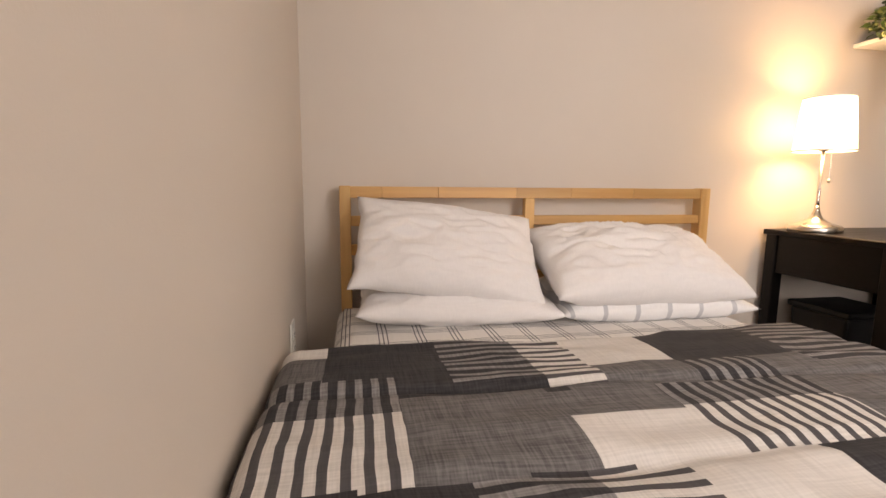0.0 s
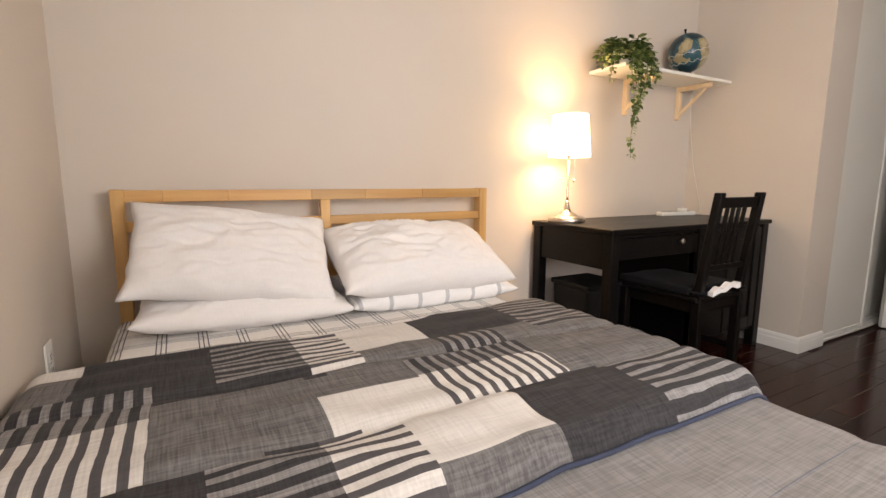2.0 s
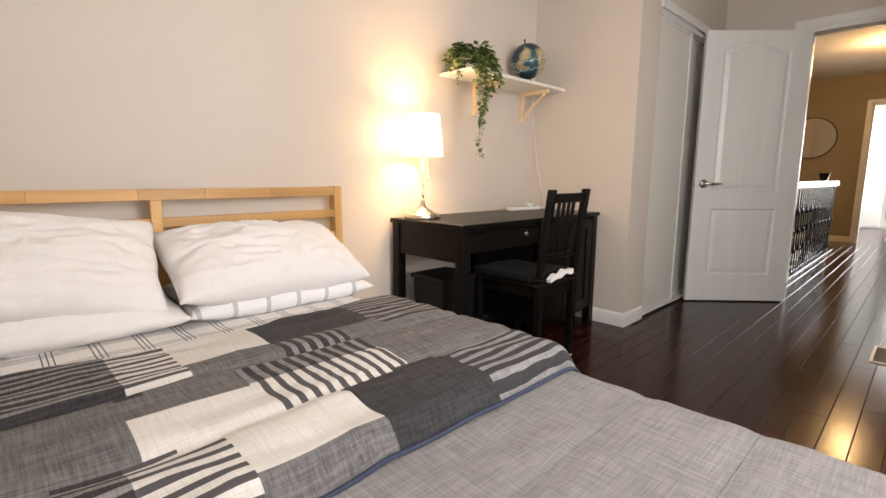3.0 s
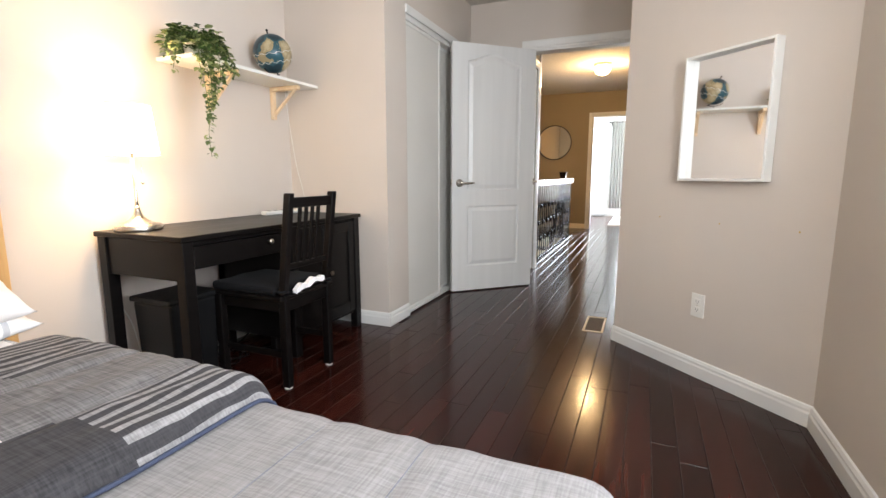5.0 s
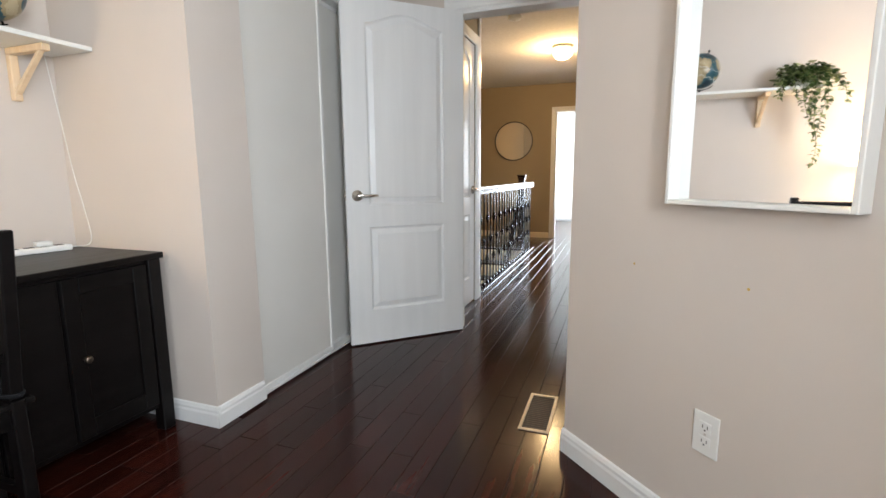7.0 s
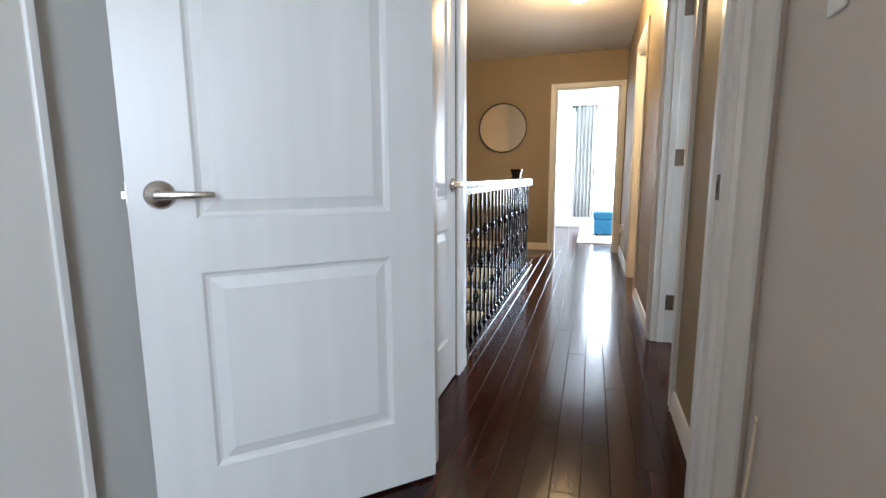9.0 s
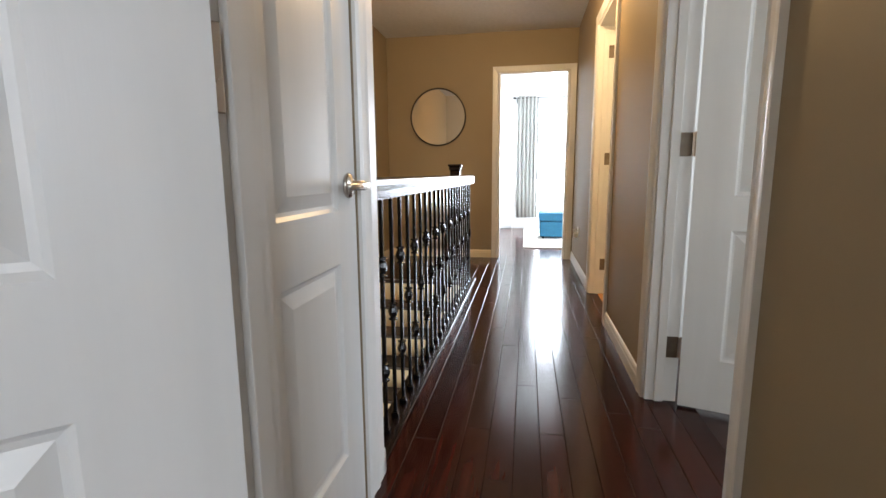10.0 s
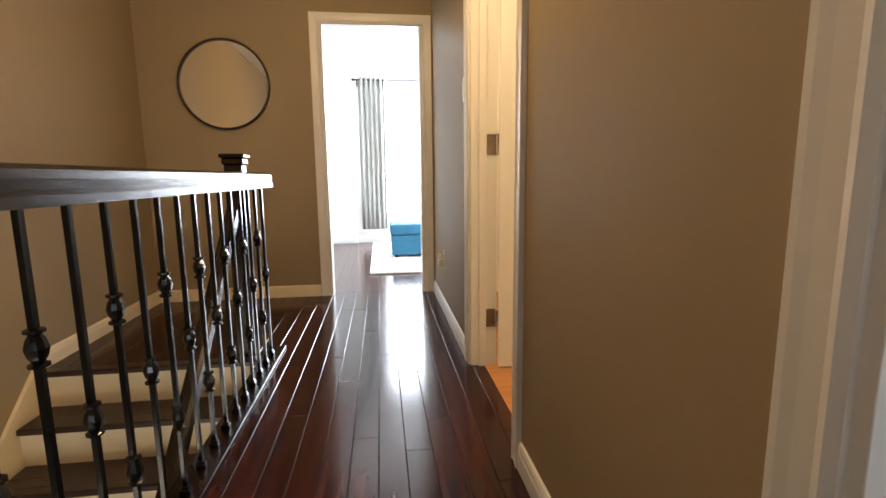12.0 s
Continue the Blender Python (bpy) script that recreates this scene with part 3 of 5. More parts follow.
def door(name, m, w, label, h=2.025, th=0.035, face=1, margin=0.137, lever_at=None, bore=True, both=True):
    """Two-panel moulded door; local x runs from the hinge along the leaf, the faces look along local y."""
    ob = thing(name, m.translation, label, "door")
    z0 = 0.01
    panels = [(margin, w - margin, 0.21, 0.725, 0.0), (margin, w - margin, 0.855, h - 0.07, 0.065)]
    bm = bmesh.new()
    door_face(bm, w, h, 0.0, 1, panels)
    door_face(bm, w, h, -th, -1, panels)
    for a, b in (((0, 0), (w, 0)), ((w, 0), (w, h)), ((w, h), (0, h)), ((0, h), (0, 0))):
        bm.faces.new([bm.verts.new((x, y, z)) for (x, z), y in ((a, 0), (b, 0), (b, -th), (a, -th))])
    bmesh.ops.remove_doubles(bm, verts=bm.verts, dist=0.0002)
    bm.transform(m @ Matrix.Translation((0, 0, z0)))
    leaf = part("leaf", bm, M_DOOR, ob)
    if bore:
        lever(ob, w - 0.065, 0.925, 0.0, 1, -1, m)
        if both:
            lever(ob, w - 0.065, 0.925, -th, -1, -1, m)
        bm = box(w - 0.001, w + 0.002, -0.030, -0.005, 0.895, 0.955, 0.0006)
        box(w, w + 0.012, -0.024, -0.011, 0.915, 0.935, 0.002, bm=bm)
        bm.transform(m)
        part("latch", bm, M_STEEL, ob, "nickel latch plate")
    for z in (0.24, 1.06, 1.84):
        hinge(ob, 0.0, -th - 0.003 if face < 0 else 0.003, z, m)
    return ob


M1 = Matrix.Translation((5.04, 1.075, 0)) @ Matrix.Rotation(radians(133.9), 4, "Z")
door("bedroom_door", M1, 0.762, "white two-panel moulded door standing half open", face=-1)
M2 = Matrix.Translation((RX1 - 0.032, 0.144, 0)) @ Matrix.Rotation(radians(180 + 73), 4, "Z")
door("side_room_door", M2, 0.80, "white two-panel moulded door swung into the side room")
M3 = Matrix.Translation((BX1 - 0.034, 0.144, 0)) @ Matrix.Rotation(radians(180 + 82), 4, "Z")
door("bath_door", M3, 0.74, "white two-panel door in warm lamplight, standing open")
M4 = Matrix.Translation((LX0 + 0.004, HALL_N + 0.04, 0)) @ Matrix.Rotation(0, 4, "Z")
ob = door("linen_closet_door", M4, LX1 - LX0 - 0.008, "narrow white two-panel closet door, shut", margin=0.115, face=1, both=False, bore=False)
lever(ob, LX1 - LX0 - 0.06, 0.925, -0.035, -1, -1, M4)
for jam, hx, hy in ((jr, RX1 - 0.02, 0.17), (jb, BX1 - 0.02, 0.17)):
    for z in (0.24, 1.06, 1.84):
        part("hinge_leaf", box(hx - 0.003, hx, hy - 0.02, hy + 0.03, z - 0.045, z + 0.045, 0.001), M_BRONZE, jam, "dull bronze hinge leaf")

# sliding closet
cl = thing("closet_sliding_doors", (3.79, JUT_Y + 0.05, 0), "pale flat sliding closet doors in a white track", "closet door")
for x0, x1, y in ((3.795, 4.415, 1.70), (4.37, 5.02, 1.745)):
    pn = part("panel", box(x0 + 0.012, x1 - 0.012, y - 0.004, y + 0.004, 0.025, 2.0), M_CLOSET, cl)
    for a, b in ((x0, x0 + 0.022), (x1 - 0.022, x1)):
        part("stile", box(a, b, y - 0.012, y + 0.012, 0.015, 2.01, 0.003), M_TRIM, pn, "white metal stile")
    part("rail", box(x0 + 0.022, x1 - 0.022, y - 0.010, y + 0.010, 0.015, 0.04, 0.002), M_TRIM, pn)
    part("rail", box(x0 + 0.022, x1 - 0.022, y - 0.010, y + 0.010, 1.985, 2.01, 0.002), M_TRIM, pn)
part("track", box(3.79, 5.02, 1.675, 1.77, 2.005, 2.05, 0.002), M_TRIM, cl, "white head track")
part("track", box(3.79, 5.02, 1.68, 1.765, 0.0, 0.014, 0.002), M_TRIM, cl, "white floor track")
part("head_trim", sweep(((3.78, JUT_Y, 2.035), (5.03, JUT_Y, 2.035)), [(0, 0), (0.012, 0), (0.016, 0.02), (0.016, 0.05), (0, 0.055)], out=(0, -1, 0)), M_TRIM, cl)

# windows
def window(name, x0, x1, y0, y1, z0, z1, axis, label, bars):
    ob = thing(name, ((x0 + x1) / 2, (y0 + y1) / 2, z0), label, "window", kind="structure")
    f = 0.05
    if axis == "x":
        for a, b, c, d in ((x0, x0 + f, z0, z1), (x1 - f, x1, z0, z1), (x0 + f, x1 - f, z0, z0 + f), (x0 + f, x1 - f, z1 - f, z1)):
            part("window_frame", box(a, b, y0, y1, c, d, 0.004), M_TRIM, ob)
        for k in range(1, bars + 1):
            xx = x0 + (x1 - x0) * k / (bars + 1)
            part("mullion", box(xx - 0.02, xx + 0.02, y0, y1, z0 + f, z1 - f, 0.003), M_TRIM, ob)
        g = part("pane", box(x0 + f, x1 - f, (y0 + y1) / 2 - 0.003, (y0 + y1) / 2 + 0.003, z0 + f, z1 - f), M_GLASS, ob)
    else:
        for a, b, c, d in ((y0, y0 + f, z0, z1), (y1 - f, y1, z0, z1), (y0 + f, y1 - f, z0, z0 + f), (y0 + f, y1 - f, z1 - f, z1)):
            part("window_frame", box(x0, x1, a, b, c, d, 0.004), M_TRIM, ob)
        for k in range(1, bars + 1):
            yy = y0 + (y1 - y0) * k / (bars + 1)
            part("mullion", box(x0, x1, yy - 0.02, yy + 0.02, z0 + f, z1 - f, 0.003), M_TRIM, ob)
        g = part("pane", box((x0 + x1) / 2 - 0.003, (x0 + x1) / 2 + 0.003, y0 + f, y1 - f, z0 + f, z1 - f), M_GLASS, ob)
    g.visible_shadow = False
    return ob


window("window_1", WEST - 0.11, WEST - 0.06, WY0, WY1, WZ0, WZ1, "y", "white framed bedroom window", 1)
window("window_5", WX0, WX1, SOUTH - 0.11, SOUTH - 0.06, WZ0, WZ1, "x", "white framed bedroom window", 1)
window("window_2", 13.16, 13.21, -1.2, 0.8, 0.25, 2.2, "y", "tall white framed window of the far room", 1)
window("window_3", 5.6, 6.8, -2.31, -2.26, 0.9, 2.1, "x", "white framed window of the side room", 1)
# unseen opening added for the fill lamp at the foot of the stair
window("stair_fill_window", STAIR_W - 0.09, STAIR_W - 0.04, 1.42, 2.22, -1.9, -0.6, "y", "unseen white framed window added to light the stair", 0)
solid("backdrop", box(15.0, 15.05, -5, 5, -2.5, 6), M_SKYCARD, "bright overcast sky outside the far window", "sky", kind="structure")

# ---- bedroom: bed ----
bed = thing("bed", (1.07, 1.3, 0), "honey pine double bed frame with a slatted headboard", "bed")
for x0, x1 in ((0.315, 0.355), (1.783, 1.823)):
    part("post", box(x0, x1, 2.315, 2.37, 0, 0.922, 0.003), M_PINEV, bed)
cuts = (0.355, 0.468, 0.676, 0.982, 1.207, 1.476, 1.783)
for a, b in zip(cuts, cuts[1:]):
    part("rail_block", box(a, b - 0.0006, 2.322, 2.352, 0.879, 0.92, 0.0012), M_PINE, bed)
for z0, z1 in ((0.776, 0.813), (0.668, 0.708), (0.555, 0.594)):
    for a, b in ((0.355, 1.016), (1.055, 1.783)):
        part("rail", box(a, b, 2.325, 2.345, z0, z1, 0.002), M_PINE, bed)
part("middle_post", box(1.016, 1.055, 2.318, 2.35, 0.40, 0.879, 0.002), M_PINEV, bed)
for x0, x1 in ((0.33, 0.355), (1.64, 1.665)):
    part("side_rail", box(x0, x1, 0.34, 2.32, 0.17, 0.30, 0.003), M_PINE, bed)
part("foot_rail", box(0.355, 1.64, 0.32, 0.345, 0.17, 0.30, 0.003), M_PINE, bed)
for x0, x1 in ((0.32, 0.37), (1.62, 1.67)):
    part("leg", box(x0, x1, 0.30, 0.35, 0, 0.32, 0.003), M_PINEV, bed)
for k in range(12):
    part("slat", box(0.355, 1.64, 0.42 + k * 0.155, 0.49 + k * 0.155, 0.22, 0.24), M_PINE, bed)


def soft_block(x0, x1, y0, y1, z0, z1, r, nx, ny, amp, seed):
    """A padded block with rounded sides: the top and the sides in one grid."""
    bm = bmesh.new()
    sx, sy = x1 - x0, y1 - y0
    drop = z1 - z0

    def fold(s, length):
        """Arc length s along a strip that climbs, runs level and falls again; gives place and height lost."""
        q = math.pi / 2 * r
        side = max(drop - r, 0)
        if s < side:
            return 0.0, r + side - s
        if s < side + q:
            a = (s - side) / r
            return r - r * math.cos(a), r - r * math.sin(a)
        if s > length - side - q:
            p, d = fold(length - s, length)
            return None if p is None else -p, d
        return s - side - q + r, 0.0

    q = math.pi / 2 * r
    side = max(drop - r, 0)
    lx, ly = sx - 2 * r + 2 * q + 2 * side, sy - 2 * r + 2 * q + 2 * side
    grid = []
    for i in range(nx + 1):
        col = []
        for j in range(ny + 1):
            px, dx = fold(lx * i / nx, lx)
            py, dy = fold(ly * j / ny, ly)
            x = x0 + px if px > 0 or (px == 0 and i < nx / 2) else x1 + px
            y = y0 + py if py > 0 or (py == 0 and j < ny / 2) else y1 + py
            z = z1 - max(dx, dy)
            w = noise.noise(Vector((x * 7, y * 9, seed))) * amp + noise.noise(Vector((x * 19, y * 23, seed + 4))) * amp * 0.4
            col.append(bm.verts.new((x, y, z + w)))
        grid.append(col)
    for i in range(nx):
        for j in range(ny):
            bm.faces.new((grid[i][j], grid[i + 1][j], grid[i + 1][j + 1], grid[i][j + 1]))
    return bm


mt = thing("mattress", (1.07, 1.3, 0.24), "thick mattress under a white sheet with a thin dark check", "mattress")
part("core", box(0.37, 1.62, 0.38, 2.30, 0.24, 0.42, 0.04, segs=3), M_PILLOW, mt, smooth=True)
bm = soft_block(0.30, 1.67, 0.36, 2.312, 0.25, 0.487, 0.06, 60, 80, 0.006, 2.0)
for v in bm.verts:
    v.co.z -= 0.055 * min(1, max(0, (1.66 - v.co.y) / 0.2)) * min(1, max(0, (v.co.z - 0.3) / 0.1))
part("fitted_sheet", bm, M_SHEET, mt, "white sheet with a thin dark check", smooth=True)


def patch(x, y):
    """Which cloth of the patchwork lies at a place: 0 charcoal, 1 grey, 2 cream, 3 and 4 stripes along x, 5 and 6 stripes along y."""
    x += 0.0015 * noise.noise(Vector((x * 6, y * 6, 3.0)))
    y += 0.0015 * noise.noise(Vector((x * 5, y * 5, 9.0)))
    if y > 1.15:
        if x < 0.30 and y > 1.5:
            return 2 if y > 1.66 else 1
        if 0.30 <= x < 0.56 and y > 1.49:
            return 0
        if 0.56 <= x < 0.745 and y > 1.45:
            return 4
        if 0.745 <= x < 0.875 and y > 1.41:
            return 3
        if 0.875 <= x < 1.085 and y > 1.36:
            return 2 if y > 1.50 else 1
        if 1.085 <= x < 1.40 and y > 1.49:
            return 0
        if x >= 1.40 and y > 1.43:
            return 4
        if x < 0.44:
            return 6 if y > 1.34 else 5
        if x < 0.715:
            return 0 if y > 1.39 else 1
        if x < 0.935:
            return 0 if y > 1.36 and x < 0.77 else 1 if y > 1.27 else 2
        if x < 1.26:
            return 6 if y > 1.28 else 5
        return 1
    if x < 0.27:
        return 2
    if x < 0.52:
        return 0
    if x < 0.69:
        return 4
    if x < 0.83:
        return 3
    if x < 1.07:
        return 2 if y > 0.99 else 1
    return 0 if x < 1.36 else 4


def creases(x, y, seed):
    a = noise.noise(Vector((x * 2.2, y * 3.0, seed))) * 0.012
    b = noise.noise(Vector((x * 4 + y * 3, y * 17, seed + 2))) * 0.006
    c = -abs(noise.noise(Vector((x * 3.0 - y * 2, y * 8 + x * 2, seed + 5)))) * 0.015
    return a + b + c


XL, XR = 0.186, 1.62


def drape(s, top):
    """Across the bed: s is the width coordinate; beyond XR it rolls over and falls, short of XL it tucks down."""
    r = 0.075
    if s > XR:
        e = s - XR
        if e < r * math.pi / 2:
            a = e / r
            return XR + r * math.sin(a), top - r + r * math.cos(a)
        return XR + r + 0.03 * (e - r * 1.57), top - r - (e - r * math.pi / 2)
    if s < XL + 0.05:
        e = XL + 0.05 - s
        a = e / 0.045
        return XL + 0.05 - 0.045 * math.sin(min(a, 1.5)), top - 0.045 * (1 - math.cos(min(a, 1.5)))
    return s, top


def duvet_sheet(y0, y1, top_of, s0, s1, step, seed, pattern=None, foot=0.0, crease=1.0):
    bm = bmesh.new()
    nx, ny = int((s1 - s0) / step), int((y1 - y0 + foot) / step)
    grid = []
    for i in range(nx + 1):
        col = []
        for j in range(ny + 1):
            s, t = s0 + (s1 - s0) * i / nx, y1 - (y1 - y0 + foot) * j / ny
            y, dz = t, 0.0
            if t < y0 + 0.07:
                e = y0 + 0.07 - t
                if foot and e > 0.11:
                    y, dz = y0 + 0.0 - 0.01, -0.07 - (e - 0.11)
                elif foot:
                    y, dz = y0 + 0.07 - 0.07 * math.sin(e / 0.07), -0.07 * (1 - math.cos(e / 0.07))
            x, z = drape(s, top_of(s, y))
            c = creases(s, t, seed) * crease
            col.append(bm.verts.new((x + (c * 0.8 if s > XR + 0.05 else 0), y, z + c + dz)))
        grid.append(col)
    for i in range(nx):
        for j in range(ny):
            f = bm.faces.new((grid[i][j], grid[i + 1][j], grid[i + 1][j + 1], grid[i][j + 1]))
            if pattern:
                c = f.calc_center_median()
                s = s0 + (s1 - s0) * (i + 0.5) / nx
                f.material_index = pattern(s, c.y)
    return bm


def seam_dip(y, at, deep=0.012, wide=0.016):
    return -deep * math.exp(-(((y - at) / wide) ** 2))


def top_low(s, y):
    return 0.474 + sum(seam_dip(y, a, 0.004) for a in (0.75, 0.52)) + seam_dip(s, 0.75, 0.003) + seam_dip(s, 1.25, 0.003)


def top_fold(s, y):
    z = 0.535 + 0.012 * math.exp(-(((y - 1.3) / 0.2) ** 2)) + seam_dip(y, 1.43 - 0.06 * (s - 0.5), 0.016) + seam_dip(y, 1.145, 0.008)
    edge = min(y - 0.945, fold_edge(s) - y)
    if edge < 0.05:
        z -= 0.055 * (1 - max(edge, 0.0) / 0.05) ** 2
    return z


def fold_edge(s):
    return 1.765 - 0.05 * math.exp(-(((s - 1.0) / 0.2) ** 2)) + 0.008 * math.sin(s * 21)


dv = thing("duvet", (1.0, 1.1, 0.46), "quilted grey duvet folded back to show charcoal and cream patchwork", "duvet")
low = part("grey_side", duvet_sheet(0.16, 1.70, top_low, XL - 0.01, XR + 0.42, 0.016, 1.0, None, 0.3, 0.4), M_GREY, dv, "pale grey chambray side", smooth=True)
md = low.modifiers.new("thick", "SOLIDIFY")
md.thickness, md.offset = 0.018, -1
PATCHES = (M_QDARK, M_QMID, M_QLIGHT, M_QSX, M_QSXG, M_QSY, M_QSYG)
bm = duvet_sheet(0.945, 1.775, top_fold, XL - 0.01, XR + 0.28, 0.0095, 6.0, patch)
flap = part("patchwork_flap", bm, PATCHES, dv, "patchwork of charcoal, grey, cream and striped cloth", smooth=True)
md = flap.modifiers.new("thick", "SOLIDIFY")
md.thickness, md.offset = 0.02, -1
pts = []
for k in range(61):
    s = XL + 0.02 + (XR + 0.1 - XL) * k / 60
    x, z = drape(s, top_fold(s, 0.947))
    pts.append((x, 0.944, z + creases(s, 0.947, 6.0)))
part("piping", tube(pts, 0.005, 6), M_NAVY, flap, "navy piped edge", smooth=True)
for y in (0.75, 0.52):
    pts = []
    for k in range(50):
        s = XL + 0.1 + (XR - XL - 0.05) * k / 49
        x, z = drape(s, top_low(s, y))
        pts.append((x, y, z + creases(s, y, 1.0) * 0.4 + 0.0005))
    part("quilting_seam", tube(pts, 0.0013, 5), M_SEAM, low, "blue-grey quilting seam")


# ---- pillows ----
def pillow(name, m, w, h, t, material, label, seed, sag=0.0, power=2.6):
    bm = bmesh.new()
    n = 52
    for side in (1, -1):
        grid = []
        for i in range(n + 1):
            col = []
            for j in range(n + 1):
                u, v = -1 + 2 * i / n, -1 + 2 * j / n
                pull = 1 - 0.07 * (1 - u * u) * (v * v) - 0.0
                pull2 = 1 - 0.05 * (1 - v * v) * (u * u)
                body = max(0.0, (1 - abs(u) ** power)) ** 0.5 * max(0.0, (1 - abs(v) ** power)) ** 0.5
                crease = noise.noise(Vector((u * 2.2 + seed, v * 3.1, side * 2.0))) * 0.2 + abs(noise.noise(Vector((u * 4 + v * 3, v * 4.5 - u * 2, seed)))) * -0.3 - 0.03 * max(0.0, 0.25 - abs(noise.noise(Vector((u * 5 - v * 4, v * 5 + u * 3, seed + 11))))) / 0.25
                z = side * t / 2 * body * (1 + crease) - sag * u * u
                x = u * w / 2 * pull2
                y = v * h / 2 * pull
                e = noise.noise(Vector((u * 3, v * 3, seed + 7))) * 0.008
                col.append(bm.verts.new((x + e, y + e, z)))
            grid.append(col)
        for i in range(n):
            for j in range(n):
                bm.faces.new((grid[i][j], grid[i + 1][j], grid[i + 1][j + 1], grid[i][j + 1]))
    bmesh.ops.remove_doubles(bm, verts=bm.verts, dist=0.0004)
    bm.transform(m)
    ob = new(name, mesh_from(bm, name, material, smooth=True))
    return tagged(ob, label, "pillow", "pillows on the bed")


def frame_of(centre, along, up):
    a = Vector(along).normalized()
    u = Vector(up)
    u = (u - a * u.dot(a)).normalized()
    k = a.cross(u)
    return Matrix.Translation(centre) @ Matrix((a, u, k)).transposed().to_4x4()


pillow("pillow", frame_of((0.70, 2.13, 0.545), (1, -0.02, -0.035), (0, 1, 0.06)), 0.66, 0.40, 0.15, M_PILLOW, "flat white cotton pillow lying under another", 1.0)
pillow("pillow", frame_of((1.365, 2.12, 0.535), (1, -0.02, 0.0), (0, 1, 0.06)), 0.70, 0.42, 0.15, M_PILLOWP, "white pillow with a pale grey check, lying flat", 2.0)
pillow("pillow", frame_of((0.675, 2.10, 0.715), (1, 0.0, -0.13), (0.13, 0.62, 0.58)), 0.63, 0.385, 0.17, M_PILLOW, "plump white pillow leaning on the headboard", 3.4)
pillow("pillow", frame_of((1.335, 2.09, 0.66), (1, 0.0, -0.02), (0, 0.8, 0.36)), 0.715, 0.43, 0.22, M_PILLOW, "plump white pillow slumped over a checked one", 4.7)

# ---- bedroom: desk ----
desk = thing("desk", (2.8, 2.1, 0), "black-brown wooden desk with a drawer and a cupboard", "desk")
part("top", box(2.172, 3.472, 1.843, 2.395, 0.722, 0.745, 0.003), M_BLACK, desk)
for x in (2.182,):
    for y in (1.853, 2.335):
        part("leg", box(x, x + 0.052, y, y + 0.052, 0, 0.722, 0.003), M_BLACK, desk)
part("side_apron", box(2.192, 2.215, 1.905, 2.335, 0.555, 0.722, 0.002), M_BLACK, desk)
part("back_apron", box(2.234, 2.82, 2.36, 2.378, 0.60, 0.722, 0.002), M_BLACK, desk)
part("front_rail", box(2.234, 2.82, 1.868, 1.885, 0.70, 0.722, 0.001), M_BLACK, desk)
dr = part("drawer", box(2.238, 2.812, 1.858, 2.25, 0.602, 0.698, 0.002), M_BLACK, desk)
bm = lathe([(0.006, 0), (0.006, 0.012), (0.013, 0.018), (0.014, 0.024), (0.009, 0.029)], (0, 0, 0), 16)
bm.transform(Matrix.Translation((2.658, 1.858, 0.668)) @ Matrix.Rotation(radians(90), 4, "X"))
part("knob", bm, M_STEEL, dr, "dull metal knob", smooth=True)
cab = part("cupboard", box(2.82, 3.462, 1.875, 2.39, 0.10, 0.722, 0.002), M_BLACK, desk)
for x in (2.82, 3.41):
    for y in (1.853, 2.34):
        part("leg", box(x, x + 0.052, y, y + 0.05, 0, 0.722, 0.003), M_BLACK, desk)
cd = part("cupboard_door", box(3.095, 3.402, 1.866, 1.878, 0.125, 0.705, 0.002), M_BLACK, cab)
for a, b, c, d in ((3.095, 3.15, 0.125, 0.705), (3.347, 3.402, 0.125, 0.705), (3.15, 3.347, 0.645, 0.705), (3.15, 3.347, 0.125, 0.19)):
    part("door_frame", box(a, b, 1.857, 1.867, c, d, 0.0025), M_BLACK, cab)
bm = lathe([(0.006, 0), (0.006, 0.012), (0.013, 0.018), (0.014, 0.024), (0.009, 0.029)], (0, 0, 0), 16)
bm.transform(Matrix.Translation((3.14, 1.857, 0.416)) @ Matrix.Rotation(radians(90), 4, "X"))
part("knob", bm, M_BRONZE, cab, "dull metal knob", smooth=True)
part("drawer_front", box(2.885, 3.085, 1.86, 1.878, 0.125, 0.705, 0.002), M_BLACK, cab)

# chair
ch = thing("chair", (2.66, 1.85, 0), "black-brown wooden slat-back chair pushed under the desk", "chair")


def slant(x0, x1, ya, yb, z0, z1, d, bev=0.003):
    """An upright of the back that leans from ya at its foot to yb at its top."""
    bm = box(x0, x1, -d / 2, d / 2, z0, z1, bev)
    for v in bm.verts:
        k = (v.co.z - z0) / (z1 - z0)
        v.co.y += ya + (yb - ya) * k
    return bm


for x in (2.495, 2.805):
    part("back_post", box(x, x + 0.034, 1.625, 1.668, 0.008, 0.45, 0.004), M_BLACK, ch)
    part("back_upright", slant(x, x + 0.034, 1.648, 1.588, 0.45, 0.912, 0.036, 0.004), M_BLACK, ch)
for x in (2.475, 2.825):
    part("front_leg", box(x, x + 0.038, 2.0, 2.04, 0.008, 0.43, 0.004), M_BLACK, ch)
part("top_rail", slant(2.529, 2.805, 1.5995, 1.594, 0.845, 0.892, 0.02), M_BLACK, ch)
part("lower_rail", slant(2.529, 2.805, 1.633, 1.631, 0.565, 0.59, 0.02), M_BLACK, ch)
for x in (2.574, 2.618, 2.662, 2.706):
    part("back_slat", slant(x + 0.012, x + 0.031, 1.6325, 1.600, 0.588, 0.848, 0.012, 0.002), M_BLACK, ch)
part("seat", box(2.475, 2.865, 1.63, 2.05, 0.425, 0.447, 0.006), M_BLACK, ch)
